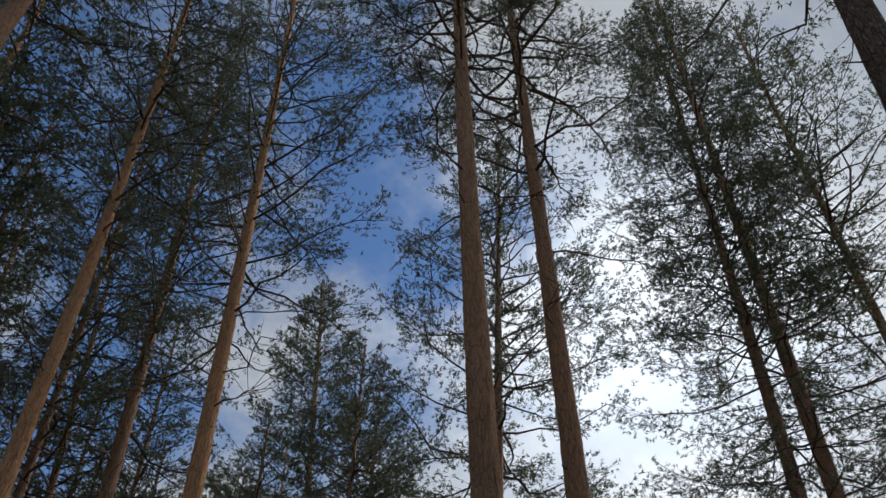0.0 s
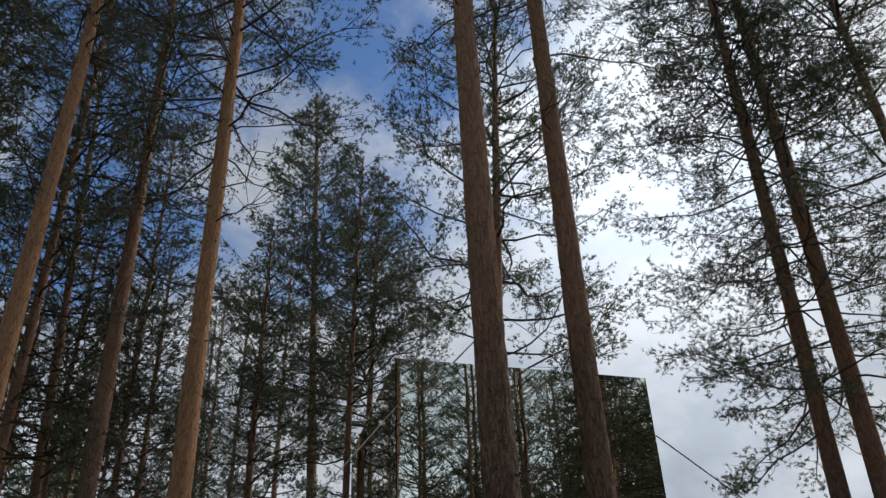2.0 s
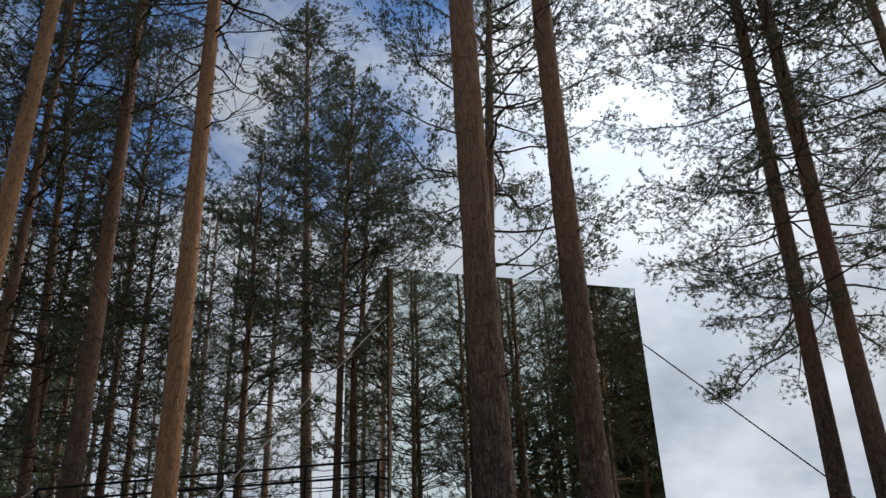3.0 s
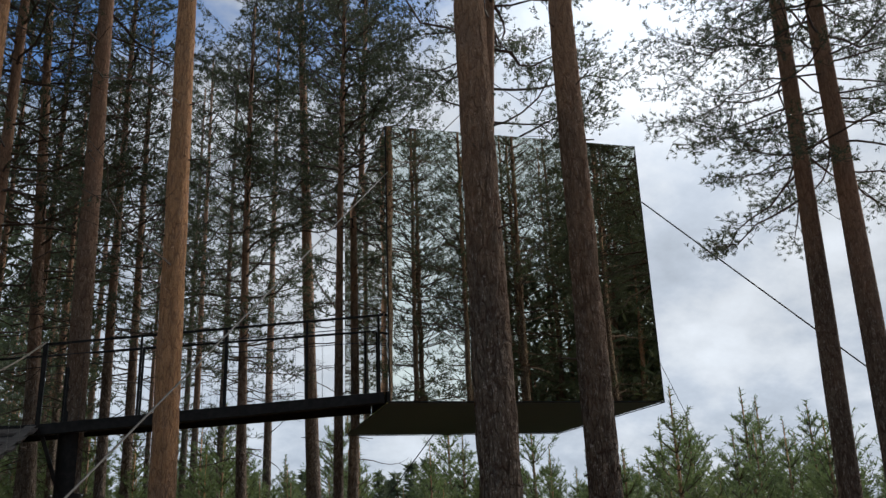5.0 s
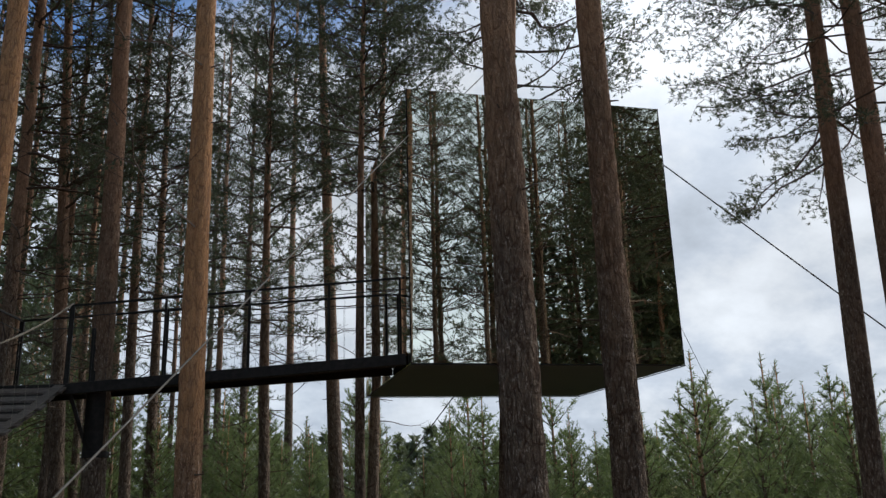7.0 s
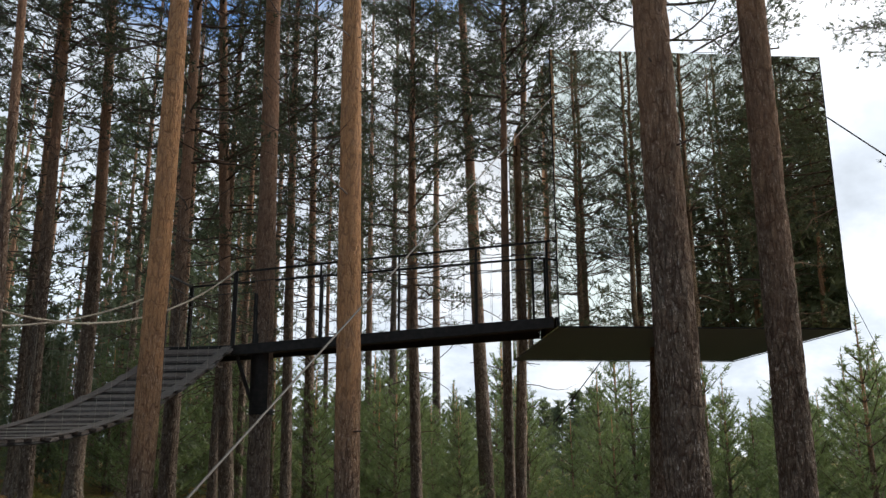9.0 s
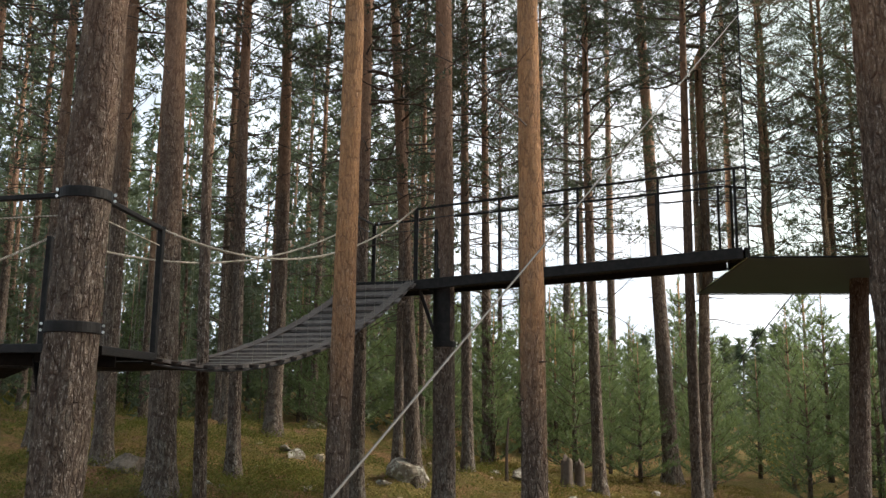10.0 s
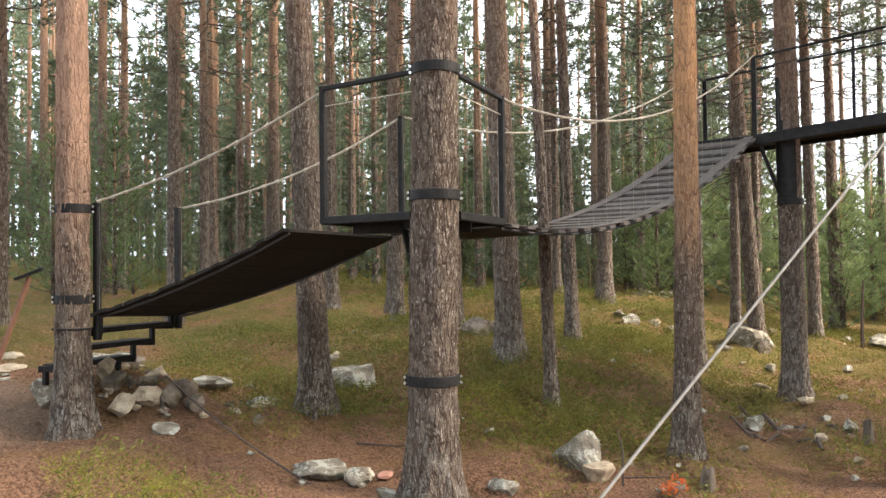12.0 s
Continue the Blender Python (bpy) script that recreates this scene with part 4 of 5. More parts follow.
# ---- tree collars ----
def collar(x, y, z, r, label, high=0.085, bolts=True, parent_name="tree_collar"):
    ob = empty(parent_name, label, "steel collar", (x, y, z))
    s = Shape()
    k = 36
    ang = np.linspace(0, 2 * np.pi, k, endpoint=False)
    prof = [(r - 0.03, -high / 2), (r + 0.005, -high / 2), (r + 0.009, -high / 2 + 0.006), (r + 0.009, high / 2 - 0.006), (r + 0.005, high / 2), (r - 0.03, high / 2)]
    verts = [(math.cos(a) * q, math.sin(a) * q, zz) for a in ang for q, zz in prof]
    faces = [(i * 6 + j, ((i + 1) % k) * 6 + j, ((i + 1) % k) * 6 + (j + 1) % 6, i * 6 + (j + 1) % 6) for i in range(k) for j in range(6)]
    s.add(verts, faces)
    s.part("band", STEEL, ob, "black steel band")
    face = math.atan2(-y, -x)
    for turn in (-1.62, 1.62):
        a = face + turn
        d = np.array([math.cos(a), math.sin(a), 0])
        s = Shape()
        s.beam(d * (r - 0.01) - (0, 0, high * 0.5), d * (r - 0.01) + np.array((0, 0, high * 0.5)), 0.03, 0.075)
        flange = s.part("flange", STEEL, ob)
        if bolts:
            for zz in (-0.024, 0.024):
                t = np.array([math.cos(face), math.sin(face), 0])
                s = Shape()
                s.tube([d * (r + 0.025) + t * 0.014 + np.array([0, 0, zz]), d * (r + 0.025) + t * 0.034 + np.array([0, 0, zz])], 0.012, 6)
                s.part("bolt", ZINC, flange, "shiny zinc bolt")
    return ob


def trunk_at(x, y, lean, z):
    h = z - floor_at(x, y)
    return x + lean[0] * h, y + lean[1] * h


for z, r in ((3.09, 0.183), (2.07, 0.192), (0.585, 0.203)):
    bx, by = trunk_at(-3.76, 6.05, (0.0182, 0.0055), z)
    collar(bx, by, z, r, "black steel collar bolted round the platform's pine")
for z, r in ((2.06, 0.143), (1.23, 0.149)):
    collar(-7.10, 5.31, z, r, "black steel collar bolted round the stair's pine")
collar(-7.10, 5.31, 0.96, 0.154, "thin dark wire looped round the stair's pine", 0.02, False, "wire_loop")
cx4, cy4 = trunk_at(-1.68, 12.49, (-0.0092, -0.0142), 2.33)
collar(cx4, cy4, 2.33, 0.16, "black steel collar under the walkway")

# ---- the platform in the pine ----
P1, P2, P3 = (-4.94, 6.23), (-3.74, 7.45), (-5.11, 7.86)
DECK = 1.95
platform = empty("tree_platform", "small square black-stained platform bolted to a pine, with rails", "platform", (-4.4, 6.9, DECK))
s = Shape()
for a, b in ((P1, (-3.93, 6.07)), ((-3.62, 6.3), P2), (P2, P3), (P3, P1)):
    s.beam((*a, DECK - 0.035), (*b, DECK - 0.035), 0.05, 0.07)
placed(s, "frame", STEEL, platform, "black steel edge frame")
for k in range(11):
    u0, u1 = (k + 0.03) / 11, (k + 0.97) / 11
    a0, a1 = np.array(P1) * (1 - u0) + np.array(P3) * u0, np.array(P1) * (1 - u1) + np.array(P3) * u1
    b0, b1 = np.array((-3.92, 6.1)) * (1 - u0) + np.array(P2) * u0, np.array((-3.92, 6.1)) * (1 - u1) + np.array(P2) * u1
    if k > 1:
        b0, b1 = b0 + np.array([0.16, 0]) * (1 - u0), b1 + np.array([0.16, 0]) * (1 - u1)
    s = Shape()
    s.prism([tuple(a0), tuple(b0), tuple(b1), tuple(a1)], DECK - 0.035, DECK + 0.003 * (k % 3))
    placed(s, "plank", DARKPLANK, platform)
for a, b in (((-4.1, 6.28, DECK - 0.08), (-4.55, 7.75, DECK - 0.1)), ((-4.8, 6.5, DECK - 0.1), (-3.8, 6.9, DECK - 0.1)), ((-3.86, 6.25, DECK - 0.06), (-4.8, 7.2, DECK - 0.1))):
    s = Shape()
    s.beam(a, b, 0.07, 0.1)
    placed(s, "joist", STEEL, platform, "black joist under the deck")
s = Shape()
s.beam((-4.3, 6.55, DECK - 0.1), (-3.86, 6.13, 1.1), 0.05, 0.05)
placed(s, "brace", STEEL, platform, "slanting black steel brace")
for p, wdt in ((P1, 0.055), (P2, 0.055), (P3, 0.055)):
    s = Shape()
    s.beam((*p, DECK - 0.06), (*p, 3.12), wdt, wdt)
    placed(s, "post", STEEL, platform)
for a, b in ((P1, (-3.9, 6.07)), (P2, (-3.63, 6.22))):
    s = Shape()
    s.beam((*a, 3.10), (*b, 3.10), 0.045, 0.04)
    placed(s, "top_rail", STEEL, platform)
    s = Shape()
    s.tube([(*a, 2.94), (*b, 2.94)], 0.006, 5)
    placed(s, "rail_rope", ROPE, platform, "thin pale line under the rail")
    for u in (0.09, 0.2, 0.34, 0.45, 0.6, 0.72, 0.88):
        q = np.array(a) * (1 - u) + np.array(b) * u
        s = Shape()
        s.tube([(*(q + np.array([0.02 * math.sin(u * 31), 0.0])), DECK), (*q, 2.94)], 0.0014, 4)
        placed(s, "hanger", CORD, platform, "thin upright cord")


# ---- hanging bridges ----
def hanging_bridge(label, near_a, near_b, far_a, far_b, deck, rope_near, rope_far, planks, mat, start=0.0, stop=1.0, hang=20, deck_far=None, stop_far=None, gap=0.13, strips=False):
    """A plank bridge; deck and ropes are (height, slope, curve) along it."""
    deck_far, stop_far = deck_far or deck, stop_far or stop
    near_a, near_b, far_a, far_b = (np.array(p, float) for p in (near_a, near_b, far_a, far_b))
    ob = empty("rope_bridge", label, "hanging bridge", (*((near_a + far_b) / 2), deck[0]))

    def line(a, b, c, u):
        return np.array([*(a + (b - a) * u), c[0] + c[1] * u + c[2] * u * u])

    for k in range(planks):
        u0 = start + (stop - start) * (k + gap) / planks
        u1 = start + (stop - start) * (k + 1 - gap) / planks
        w0, w1 = start + (stop_far - start) * (k + gap) / planks, start + (stop_far - start) * (k + 1 - gap) / planks
        q = [line(near_a, near_b, deck, u0), line(far_a, far_b, deck_far, w0), line(far_a, far_b, deck_far, w1), line(near_a, near_b, deck, u1)]
        out = 0.02 * math.sin(k * 2.4)
        side = unit(q[0] - q[1])
        q[0], q[3], q[1], q[2] = q[0] + side * (0.04 + out), q[3] + side * (0.04 + out), q[1] - side * (0.04 - out), q[2] - side * (0.04 - out)
        s = Shape()
        zs = [p[2] + 0.004 * math.sin(k * 1.7) for p in q]
        s.prism([tuple(p[:2]) for p in q], [z - 0.014 for z in zs], [z + 0.014 for z in zs])
        placed(s, "plank", mat, ob)
    for edge in ((0.0, 0.13), (0.87, 1.0), (0.06, 0.94)) if strips else ():
        s, drop = Shape(), 0.05 if edge[0] == 0.06 else 0.0
        rows = []
        for u in np.linspace(start, stop, 41):
            p, q = line(near_a, near_b, deck, u), line(far_a, far_b, deck_far, u)
            g, h = p + (q - p) * edge[0], p + (q - p) * edge[1]
            rows += [g + (0, 0, 0.019 - drop), h + (0, 0, 0.019 - drop), h + (0, 0, 0.026 - drop), g + (0, 0, 0.026 - drop)]
        s.add(rows, [(i * 4 + k, i * 4 + (k + 1) % 4, i * 4 + 4 + (k + 1) % 4, i * 4 + 4 + k) for i in range(40) for k in range(4)])
        if drop:
            placed(s, "under_mat", DARKPLANK, ob, "dark mat under the planks")
        else:
            placed(s, "edge_strip", mat, ob, "grey strip along the planks' ends")
    for a, b, c in ((near_a, near_b, deck), (far_a, far_b, deck_far)):
        s = Shape()
        s.tube([line(a + (far_a - near_a) * (0.03 if a is near_a else -0.03), b + (far_b - near_b) * (0.03 if a is near_a else -0.03), c, u) - np.array([0, 0, 0.035]) for u in np.linspace(start, stop, 20)], 0.014, 6)
        placed(s, "carrying_cable", DARKCABLE, ob, "dark carrying cable under the planks")
    for a, b, c in ((near_a, near_b, rope_near), (far_a, far_b, rope_far)):
        s = Shape()
        s.tube([line(a, b, c, u) for u in np.linspace(0, 1, 28)], 0.0118, 7)
        rope = placed(s, "hand_rope", ROPE, ob, "thick pale hand rope", True)
        for u in np.linspace(start + 0.03, stop - 0.03, hang):
            lo, hi = line(a, b, deck, u), line(a, b, c, u)
            s = Shape()
            s.tube([lo, (lo + hi) / 2 + np.array([0.01 * math.sin(u * 90), 0.008 * math.cos(u * 70), 0]), hi], 0.0013, 4)
            placed(s, "hanger", CORD, ob, "thin upright cord")
            s = Shape()
            along = unit(line(a, b, c, u + 0.01) - hi)
            s.tube([hi - along * 0.018, hi - along * 0.008 - np.array([0, 0, 0.004]), hi + along * 0.01, hi + along * 0.02], [0.013, 0.0185, 0.0185, 0.013], 6)
            placed(s, "knot", ROPE, rope)
    return ob


W1, L1, LF = (-2.12, 12.27), (-3.15, 12.5), (-3.0, 13.42)
hanging_bridge("sagging plank bridge with pale hand ropes between platform and walkway", (P2[0], P2[1] + 0.04), W1, (P3[0], P3[1] + 0.04), L1, (1.89, -0.56, 1.9), (3.1, -0.75, 2.0), (3.12, -0.6, 1.6), 22, PLANK, gap=0.26, strips=True)
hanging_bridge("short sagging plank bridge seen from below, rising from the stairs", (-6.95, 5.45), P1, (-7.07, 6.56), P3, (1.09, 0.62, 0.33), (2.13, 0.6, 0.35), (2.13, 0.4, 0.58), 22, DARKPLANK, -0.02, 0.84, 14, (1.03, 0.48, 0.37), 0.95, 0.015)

# ---- stairs ----
stairs = empty("stairs", "short flight of black steel and wood steps beside a pine", "stairs", (-7.2, 6.0, 0.3))
for a, z0, z1 in (((-6.97, 5.47), 0.85, 2.12), ((-7.05, 6.55), 0.88, 2.14)):
    s = Shape()
    s.beam((*a, z0), (*a, z1), 0.06, 0.06)
    placed(s, "post", STEEL, stairs, "upright black steel post")
STEP, ACROSS = np.array((-0.185, -0.085)), np.array((0.1, -1.02))
for k in range(3):
    f = np.array((-7.10, 6.50)) + STEP * k
    z = 0.93 - 0.172 * k
    reach = 0.96 if k < 2 else 0.9
    s = Shape()
    mid = f + STEP * 0.5
    s.beam((*(mid - ACROSS * 0.02), z), (*(mid + ACROSS * (reach + 0.02)), z), 0.2, 0.05)
    placed(s, "tread", DARKPLANK, stairs, "black-stained tread")
    for e in (f, f + ACROSS * reach):
        s = Shape()
        s.beam((*(e - STEP * 0.1), z - 0.02), (*(e + STEP * 1.1), z - 0.02), 0.05, 0.06)
        if k < 2 or e is f:
            s.beam((*e, z - 0.03), (*e, z + (0.17 if k else 0.13)), 0.05, 0.05)
        placed(s, "stringer", STEEL, stairs, "zigzag steel stringer")
        if k == 2:
            s = Shape()
            s.beam((*(e + STEP * 0.8), z), (*(e + STEP * 0.8), z - 0.17), 0.05, 0.05)
            placed(s, "foot", STEEL, stairs)

# ---- the walkway to the cube ----
WA, WB, FA, FB = (-2.12, 12.27), (2.32, 11.28), LF, (2.32, 12.32)
WZ0, WZ1 = 3.24, 3.52
walkway = empty("walkway", "narrow black steel walkway with slender rails, leading to the cube", "walkway", (0, 12.3, 3.3))


def wz(u):
    return WZ0 + (WZ1 - WZ0) * u


def lerp(a, b, u):
    return np.array(a, float) * (1 - u) + np.array(b, float) * u


for a, b in ((WA, WB), (FA, FB)):
    s = Shape()
    s.beam((*a, WZ0 - 0.06), (*b, WZ1 - 0.06), 0.06, 0.15)
    placed(s, "beam", STEEL, walkway, "black steel side beam")
s = Shape()
s.beam((*WA, WZ0 - 0.05), (*L1, WZ0 - 0.05), 0.06, 0.12)
s.beam((*L1, WZ0 - 0.05), (*LF, WZ0 - 0.05), 0.06, 0.12)
placed(s, "landing_frame", STEEL, walkway, "black steel landing frame")
for k in range(44):
    u0, u1 = (k + 0.05) / 44, (k + 0.95) / 44
    a0, a1 = lerp(WA, WB, u0), lerp(WA, WB, u1)
    b0, b1 = lerp((-2.0, 13.2), FB, u0), lerp((-2.0, 13.2), FB, u1)
    if -2.0 < a0[0] < -1.5:
        a0, a1 = a0 + (b0 - a0) * 0.55, a1 + (b1 - a1) * 0.55
    s = Shape()
    z = wz((u0 + u1) / 2)
    s.prism([tuple(a0), tuple(a1), tuple(b1), tuple(b0)], z - 0.03, z + 0.002 * (k % 3))
    placed(s, "plank", DARKPLANK, walkway)
for k in range(7):
    u0, u1 = (k + 0.05) / 7, (k + 0.95) / 7
    a0, a1 = lerp(L1, WA, u0), lerp(L1, WA, u1)
    b0, b1 = lerp(LF, (-2.05, 13.2), u0), lerp(LF, (-2.05, 13.2), u1)
    s = Shape()
    s.prism([tuple(a0), tuple(a1), tuple(b1), tuple(b0)], WZ0 - 0.03, WZ0 + 0.002 * (k % 3))
    placed(s, "plank", DARKPLANK, walkway)
RAIL = 1.08


def rail_side(a, b, za, zb, stations, thick_first):
    for i, u in enumerate(stations):
        p, z = lerp(a, b, u), za + (zb - za) * u
        t = 0.06 if (i == 0 and thick_first) else 0.032
        s = Shape()
        s.beam((*p, z - 0.12), (*p, z + RAIL), t, t)
        placed(s, "post", STEEL, walkway)
    s = Shape()
    s.beam((*a, za + RAIL), (*b, zb + RAIL), 0.03, 0.03)
    placed(s, "top_rail", STEEL, walkway, "slender black top rail")
    s = Shape()
    s.tube([(*a, za + RAIL - 0.16), (*b, zb + RAIL - 0.16)], 0.007, 5)
    placed(s, "rail_wire", DARKCABLE, walkway)
    length = math.dist(a, b)
    for u in np.arange(0.12, length, 0.2) / length:
        p, z = lerp(a, b, u), za + (zb - za) * u
        s = Shape()
        s.tube([(*p, z), (*(p + np.array([0.006 * math.sin(u * 200), 0])), z + RAIL - 0.16)], 0.002, 4)
        placed(s, "hanger", DARKCABLE, walkway)


rail_side(WA, WB, WZ0, WZ1, (0.0, 0.28, 0.53, 0.77, 0.985), True)
rail_side(FA, FB, WZ0, WZ1, (0.0, 0.39, 0.612, 0.826, 0.985), True)
rail_side(L1, LF, WZ0, WZ0, (0.0,), True)
s = Shape()
s.beam((-2.06, 12.3, WZ0 - 0.12), (-1.80, 12.42, 2.36), 0.05, 0.05)
placed(s, "brace", STEEL, walkway, "slanting black brace to the pine")
s = Shape()
s.beam((-1.80, 12.33, WZ0 - 0.1), (-1.805, 12.33, 4.02), 0.10, 0.05)
placed(s, "tree_plate", STEEL, walkway, "black steel plate along the trunk")
# dark sheet added round the trunk for the shaded, wet bark under the deck
s = Shape()
turns = np.linspace(-2.9, -0.9, 13)
tx, ty = trunk_at(-1.68, 12.49, (-0.0092, -0.0142), 2.8)
ring = [(math.cos(q) * w, math.sin(q) * w) for w in (0.166, 0.158) for q in turns]
verts = [(tx + px - 0.0092 * (z - 2.8), ty + py - 0.0142 * (z - 2.8), z) for z in (2.36, 3.2) for px, py in ring]
faces = [(i, i + 1, i + 27, i + 26) for i in range(12)] + [(i + 14, i + 13, i + 39, i + 40) for i in range(12)] + [(0, 26, 39, 13), (12, 25, 51, 38)]
faces += [(i + 1, i, i + 13, i + 14) for i in range(12)] + [(i + 26, i + 27, i + 40, i + 39) for i in range(12)]
s.add(verts, faces)
placed(s, "bark_guard", STEEL, walkway, "black sheet round the trunk, put in for the shaded, wet bark under the deck")


# ---- rocks ----
def rock(seed, x, y, size, mat=ROCK, squash=0.6, label="grey lichen-spotted granite boulder", sink=0.25, name="rock"):
    rng = np.random.default_rng(seed)
    bm = bmesh.new()
    bmesh.ops.create_icosphere(bm, subdivisions=4 if size > 0.25 else 3, radius=0.5)
    cuts = [(unit(rng.normal(size=3)), rng.uniform(0.2, 0.38)) for _ in range(12)]
    st = np.array([1.0, rng.uniform(0.6, 0.9), squash]) * size
    for v in bm.verts:
        p = np.array(v.co)
        for c, lim in cuts:
            over = p @ c - lim
            if over > 0:
                p = p - c * over * 0.93
        p = p * (1 + 0.13 * noise.noise((p[0] * 5 + seed, p[1] * 5, p[2] * 5)) + 0.06 * noise.noise((p[0] * 14 + seed, p[1] * 14, p[2] * 14)))
        v.co = p * st
    me = bpy.data.meshes.new(name)
    bm.to_mesh(me)
    bm.free()
    me.materials.append(mat)
    ob = new(name, me)
    ob.matrix_world = pose(x, y, floor_at(x, y) + size * squash * (0.5 - sink) * 0.8, 0, 0, float(rng.uniform(0, 360)))
    return tagged(ob, label, "rock")


rock(1, -6.45, 9.0, 0.8, ROCK, 0.6, "pale granite boulder spotted with white lichen")
rock(2, -4.86, 6.12, 0.66, ROCK, 0.42, "long low grey granite slab among needle litter")
rock(7, -4.62, 6.22, 0.46, ROCK, 0.5, "pale broken block beside a granite slab")
rock(13, -3.13, 7.78, 0.66, ROCK, 0.95, "upright broken boulder among needle litter")
rock(8, -2.87, 7.52, 0.46, PALE, 0.8, "pale freshly split stone against a boulder")
rock(9, -6.95, 9.25, 0.4, BROWNROCK, 0.6, "dark mossy stone beside a boulder")
rock(11, -6.3, 12.05, 0.75, BROWNROCK, 0.75, "mossy boulder behind a pine's foot")
for k, (x, y, size) in enumerate(((-4.8, 15.5, 0.55), (-4.4, 15.75, 0.45), (-4.05, 15.55, 0.34), (-5.15, 15.9, 0.38))):
    rock(70 + k, x, y, size, PALE if k == 1 else ROCK, 0.5, "grey granite stone on the mossy rise")
rock(4, -2.62, 15.3, 1.0, ROCK, 0.75, "large grey boulder with moss under the pines")
HEAP = ((-7.45, 5.95, 0.3, 0.9, PALE), (-6.98, 5.76, 0.36, 0.85, PALE), (-6.96, 6.05, 0.32, 0.8, PALE), (-7.4, 6.6, 0.34, 0.6, PALE), (-7.75, 6.45, 0.46, 0.6, BROWNROCK),
        (-7.0, 6.6, 0.38, 0.7, BROWNROCK), (-6.83, 6.18, 0.3, 0.95, BROWNROCK), (-6.68, 6.42, 0.32, 0.8, BROWNROCK), (-7.2, 6.3, 0.3, 0.8, BROWNROCK), (-7.62, 5.45, 0.52, 0.8, ROCK), (-7.3, 5.95, 0.32, 0.7, BROWNROCK))
for k, (x, y, size, sq, mat) in enumerate(HEAP):
    rock(20 + k, x, y, size, mat, sq, "pale freshly broken stone in the heap by the stairs" if mat is PALE else "dark mossy stone in the heap by the stairs", 0.12)
rock(33, -8.55, 7.0, 0.78, ROCK, 0.62, "large boulder with white lichen behind the stairs")
for k, (x, y, size, sq, mat) in enumerate(((-7.68, 7.69, 0.5, 0.5, ROCK), (-6.71, 7.44, 0.44, 0.32, PALE), (-9.35, 6.22, 0.5, 0.3, PALE), (-10.2, 6.83, 0.36, 0.5, PALE), (-8.75, 5.75, 0.3, 0.5, ROCK), (-9.48, 10.08, 0.16, 0.6, PALE), (-9.9, 7.6, 0.5, 0.4, ROCK))):
    rock(34 + k, x, y, size, mat, sq, "grey and buff stone on the bare slope")
for k, (x, y, size, sq) in enumerate(((-6.36, 5.75, 0.46, 0.36), (-4.09, 5.9, 0.32, 0.5), (-3.44, 6.72, 0.3, 0.7), (-0.75, 16.6, 0.6, 0.5), (-0.35, 16.9, 0.7, 0.4), (-1.3, 17.4, 0.5, 0.5), (-6.3, 21.8, 0.8, 0.4), (-5.8, 22.4, 0.9, 0.4), (-6.87, 7.61, 0.48, 0.4), (-3.89, 13.2, 0.5, 0.3))):
    rock(40 + k, x, y, size, ROCK, sq, "small grey stone half sunk in moss")
for k, (x, y, size, sq) in enumerate(((-1.95, 10.5, 0.46, 0.6), (-0.99, 11.2, 0.34, 0.7), (-9.8, 7.9, 0.5, 0.5), (-6.3, 12.7, 0.6, 0.6), (-7.5, 9.9, 0.4, 0.4), (-2.2, 12.9, 0.4, 0.35), (0.2, 13.4, 0.35, 0.5))):
    rock(60 + k, x, y, size, ROCK, sq, "small grey stone half sunk in moss")
for k, (x, y, size) in enumerate(((-2.1, 10.95, 0.22), (-1.6, 10.7, 0.3), (-1.2, 10.0, 0.2), (-2.5, 10.4, 0.17), (-0.8, 9.6, 0.2), (-1.1, 12.4, 0.25), (-0.4, 12.0, 0.22), (0.9, 14.2, 0.3))):
    rock(80 + k, x, y, size, ROCK if k % 2 else PALE, 0.6, "small pale stone on the needle litter", 0.15)
rock(95, -4.55, 6.62, 0.2, REDSTONE, 0.5, "small reddish stone on the needle litter", 0.1)
rock(96, -4.4, 6.72, 0.15, REDSTONE, 0.5, "small reddish stone on the needle litter", 0.1)
rng = np.random.default_rng(5)
for k in range(34):
    x, y = -7.15 + float(rng.normal(0, 0.42)), 6.2 + float(rng.normal(0, 0.4))
    rock(150 + k, x, y, float(rng.uniform(0.07, 0.2)), (PALE, BROWNROCK, BROWNROCK)[k % 3], 0.7, "small broken stone round the heap", 0.1, "stone")
for k in range(95):
    x, y = float(rng.uniform(-9.5, 1.5)), float(rng.uniform(5.2, 17))
    rock(200 + k, x, y, float(rng.uniform(0.07, 0.2)), PALE if k % 4 == 0 else ROCK, 0.55, "small loose stone on the forest floor", 0.2, "stone")

for k in range(46):
    x, y = float(rng.uniform(-3.6, 2.2)), float(rng.uniform(9.2, 19))
    rock(300 + k, x, y, float(rng.uniform(0.1, 0.32)), PALE if k % 5 == 0 else ROCK, 0.5, "grey stone among moss and litter", 0.22, "stone")

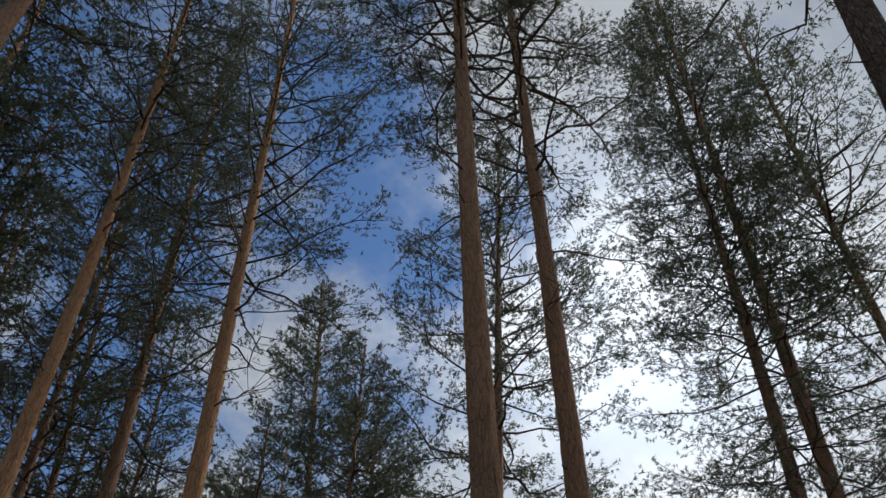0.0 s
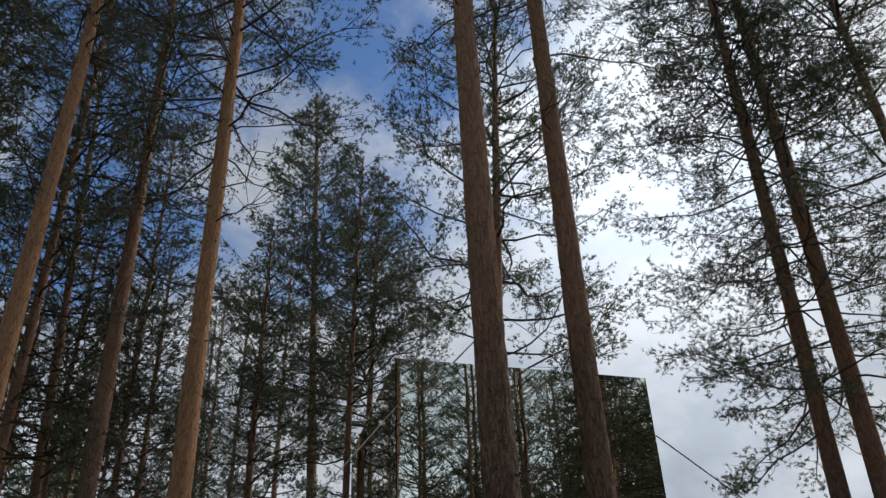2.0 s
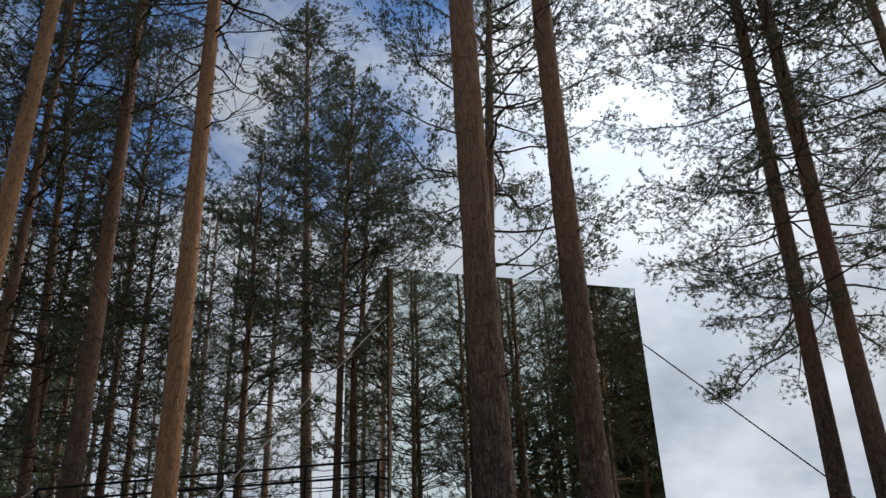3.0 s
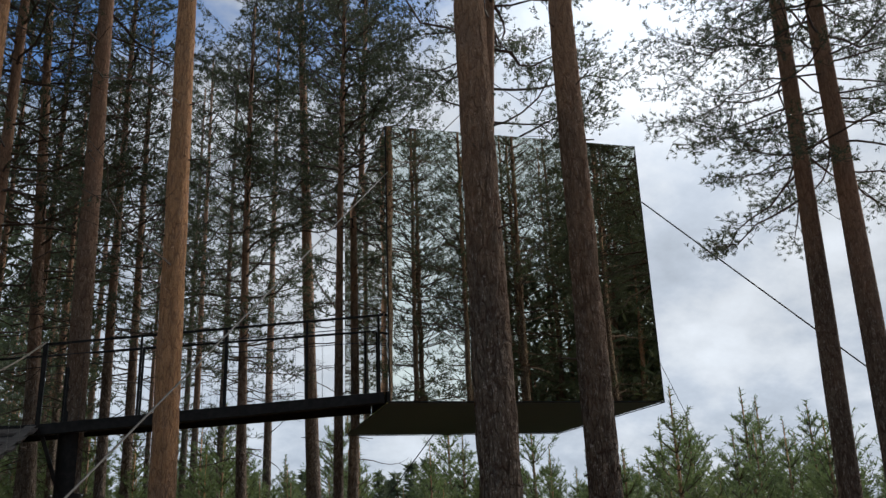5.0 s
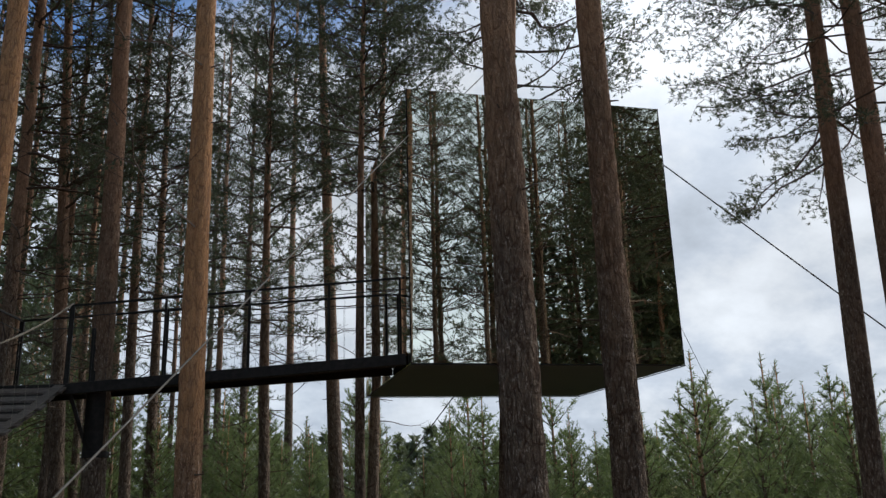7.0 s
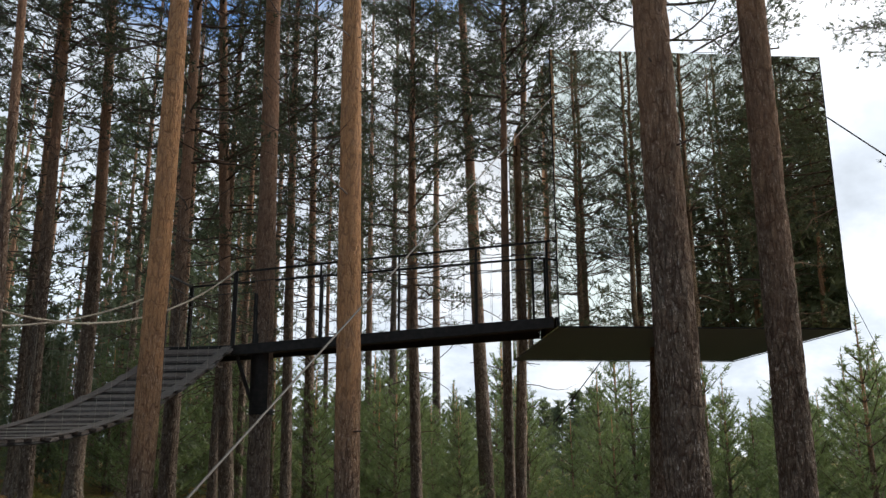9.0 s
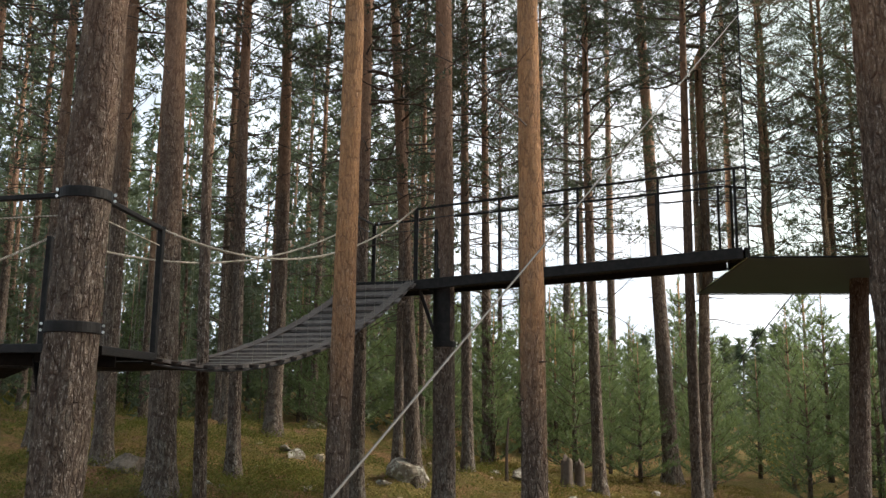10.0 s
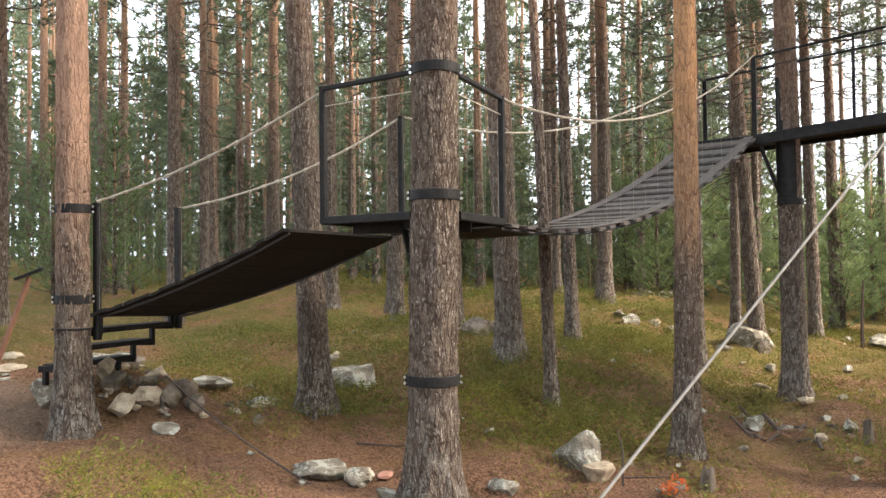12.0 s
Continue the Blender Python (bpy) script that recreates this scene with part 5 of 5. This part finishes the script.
# ---- stumps, sticks, small things on the floor ----
def stump(x, y, r, h, seed):
    s = Shape()
    ang = np.linspace(0, 2 * np.pi, 18, endpoint=False)
    rows = [(-0.1, 1.5), (0.03, 1.25), (0.12, 1.05), (h * 0.9, 1.0), (h, 0.96), (h + 0.01, 0.5)]
    verts = [(math.cos(a) * r * q * (1 + 0.35 * noise.noise((math.cos(a) * 2, math.sin(a) * 2, seed))), math.sin(a) * r * q * (1 + 0.3 * noise.noise((math.cos(a) * 3, math.sin(a) * 3, seed + 9))), z + (0.16 * noise.noise((math.cos(a) * 3, math.sin(a) * 3, seed)) if z > h * 0.8 else 0)) for z, q in rows for a in ang]
    faces = [(i * 18 + k, i * 18 + (k + 1) % 18, (i + 1) * 18 + (k + 1) % 18, (i + 1) * 18 + k) for i in range(5) for k in range(18)] + [tuple(range(90, 108))]
    s.add(verts, faces)
    ob = s.part("tree_stump", STUMP, smooth=True)
    ob.location = (x, y, floor_at(x, y))
    return tagged(ob, "weathered grey-brown stump of a felled pine", "tree stump")


stump(0.12, 16.8, 0.11, 0.46, 1.0)
stump(0.36, 16.95, 0.09, 0.42, 4.0)
rock(97, -6.12, 6.72, 0.22, BROWNROCK, 0.8, "dark brown stone on the needle litter", 0.15)
stump(-0.75, 10.6, 0.05, 0.2, 6.0)
stump(-1.95, 7.85, 0.06, 0.16, 8.0)


def stick(pts, r, name="dead_branch", label="dry fallen branch lying on the moss", mat=TWIG):
    s = Shape()
    s.tube(pts, np.linspace(r, r * 0.45, len(pts)), 6)
    return tagged(s.part(name, mat), label, "branch")


def on_floor(x, y, up=0.02):
    return (x, y, floor_at(x, y) + up)


stick([on_floor(-2.62, 7.5, -0.05), on_floor(-2.62, 7.52, 0.28), on_floor(-2.66, 7.5, 0.52)], 0.013, "dead_sapling", "bare leafless sapling standing in the litter")
stick([on_floor(-2.6, 7.5, 0.08), on_floor(-2.3, 7.55, 0.10), on_floor(-2.0, 7.7, 0.12)], 0.008)
stick([on_floor(-5.3, 7.25, 0.03), on_floor(-4.9, 7.4, 0.07), on_floor(-4.6, 7.35, 0.12)], 0.012)
stick([on_floor(-1.0, 16.4, -0.1), on_floor(-1.0, 16.4, 0.55), on_floor(-0.97, 16.42, 1.15)], 0.04, "dead_sapling", "bare grey snag standing among stones")
stick([on_floor(-0.2, 11.4, 0.02), on_floor(0.2, 11.6, 0.05), on_floor(0.7, 11.5, 0.1)], 0.014)
cable("ground_cable", (-7.1, 6.42, 0.40), (-4.0, 5.5, -0.40), 0.010, TWIG, "dark brown cable running down to the litter from the stairs", 0.10, "cable")
post = empty("marker_post", "leaning red-brown marker post with a small dark plate", "post", (-9.62, 6.1, floor_at(-9.62, 6.1)))
s = Shape()
s.beam((-9.54, 6.16, floor_at(-9.54, 6.16) - 0.05), (-9.36, 6.49, 1.42), 0.05, 0.05)
placed(s, "post", POST, post)
s = Shape()
s.beam((-9.46, 6.38, 1.40), (-9.24, 6.57, 1.52), 0.14, 0.03)
placed(s, "plate", STEEL, post, "small tilted dark plate")


def leaf_clumps(name, spots, mat, per, leaf, high, label, seed, kind="stuff"):
    """Low plants: many small leaves over round patches."""
    rng = np.random.default_rng(seed)
    tris = []
    for x, y, r in spots:
        k = int(per * r * r)
        a, q = rng.uniform(0, 6.28, k), np.sqrt(rng.random(k)) * r
        px, py = x + np.cos(a) * q, y + np.sin(a) * q
        z = np.array([floor_at(i, j) for i, j in zip(px, py)]) + rng.uniform(0.01, high, k) * (1.1 - q / r * 0.6)
        c = np.stack([px, py, z], 1)
        d = unit(rng.normal(size=(k, 3)) + np.array([0, 0, 0.4]))
        e = unit(np.cross(d, rng.normal(size=(k, 3))))
        ln = leaf * rng.uniform(0.6, 1.3, (k, 1))
        tris.append(np.stack([c - d * ln, c + e * ln * 0.5, c + d * ln], 1))
    return tagged(new(name, triangles(name, np.concatenate(tris), mat)), label, "undergrowth", kind=kind)


rng = np.random.default_rng(9)
spots = [(-5.45, 4.45, 0.55), (-4.9, 4.65, 0.45), (-4.4, 4.3, 0.5), (-2.6, 6.6, 0.4), (-4.5, 8.6, 0.9), (-4.9, 9.7, 0.9), (-3.6, 8.4, 0.8), (-4.1, 9.6, 0.8), (-3.3, 9.3, 0.7), (-5.9, 8.5, 0.7), (-6.2, 6.9, 0.4)]
spots += [(-4.62, 10.4, 0.9), (-4.84, 12.1, 0.9), (-3.45, 10.3, 0.7), (-5.8, 11.2, 0.8), (-2.3, 7.2, 0.4), (-1.9, 7.6, 0.4)]
spots += [(float(rng.uniform(-10, 0)), float(rng.uniform(9, 18)), float(rng.uniform(0.4, 1.1))) for _ in range(42)]
spots += [(float(rng.uniform(-24, -1)), float(rng.uniform(15, 27)), float(rng.uniform(0.6, 1.4))) for _ in range(36)]
spots += [(float(rng.uniform(-9.5, -3.4)), float(rng.uniform(7.3, 13.5)), float(rng.uniform(0.3, 0.8))) for _ in range(38)]
spots = [p for i, p in enumerate(spots) if not (p[0] > -2.7 and p[1] < 12.0 and i % 4)]
leaf_clumps("bilberry_shrubs", spots, SHRUB, 1250, 0.028, 0.22, "low green and yellowing bilberry shrubs on the moss", 3)
leaf_clumps("fresh_bilberry", [(-5.45, 4.4, 0.4), (-5.0, 4.6, 0.32), (-4.65, 4.4, 0.4), (-4.2, 4.25, 0.35), (-5.9, 4.4, 0.25), (-4.5, 8.7, 0.5), (-3.6, 8.5, 0.4), (-2.55, 6.75, 0.22)], SHRUB_BRIGHT, 9000, 0.0125, 0.17, "fresh yellow-green bilberry shrubs in the foreground", 14)
leaf_clumps("red_seedling", [(-2.15, 7.45, 0.12)], RED_LEAF, 6000, 0.035, 0.14, "small seedling with bright red autumn leaves", 4, "thing")
leaf_clumps("yellow_birch_leaves", [(4.6, 19.2, 0.3)], YELLOW_LEAF, 2500, 0.04, 1.9, "thin yellow autumn foliage among the young pines", 6)


def litter_scatter(count, seed, spot=None):
    """Loose brown needles, bark flakes and dry stalks on the floor."""
    rng = np.random.default_rng(seed)
    px, py = rng.uniform(-9.5, 3.5, count), 4.6 + 12.5 * rng.random(count) ** 1.6
    if spot:
        px, py = spot[0] + rng.normal(0, spot[2], count), spot[1] + rng.normal(0, spot[2] * 0.7, count)
    z = np.array([floor_at(i, j) for i, j in zip(px, py)]) + 0.012
    c = np.stack([px, py, z], 1)
    a = rng.uniform(0, 6.28, count)
    d = np.stack([np.cos(a), np.sin(a), rng.normal(0.1, 0.25, count)], 1)
    e = np.stack([-np.sin(a), np.cos(a), rng.normal(0, 0.4, count)], 1)
    ln, wd = rng.uniform(0.012, 0.038, (count, 1)), rng.uniform(0.003, 0.010, (count, 1))
    tris = np.stack([c - d * ln, c + e * wd, c + d * ln], 1)
    return tagged(new("needle_litter", triangles("needle_litter", tris, LITTER)), "dry brown needles and bark flakes on the forest floor", "litter", kind="stuff")


litter_scatter(45000, 8)
litter_scatter(9000, 18, (-1.6, 10.3, 0.75))
litter_scatter(4000, 28, (-2.3, 8.3, 0.4))
for k in range(9):
    x, y, turn = -1.55 + 0.45 * math.sin(k * 2.3), 10.35 + 0.4 * math.cos(k * 3.1), k * 1.9
    dx, dy = 0.16 * math.cos(turn), 0.16 * math.sin(turn)
    stick([on_floor(x - dx, y - dy, 0.03), on_floor(x, y, 0.05), on_floor(x + dx, y + dy, 0.03 + 0.05 * (k % 3))], 0.022 + 0.006 * (k % 3), "bark_piece", "piece of dark broken bark on the litter")
tufts = [(float(rng.uniform(-9, 1)), float(rng.uniform(6.5, 15)), float(rng.uniform(0.25, 0.7))) for _ in range(240)]
tufts += [(float(rng.uniform(-2.5, 5)), float(rng.uniform(11, 20)), float(rng.uniform(0.3, 0.8))) for _ in range(110)]
tufts = [p for i, p in enumerate(tufts) if not (p[0] > -2.7 and p[1] < 12.0 and i % 3)]
leaf_clumps("moss_tufts", tufts, MOSS, 1300, 0.026, 0.10, "low olive moss and heather tufts", 12)
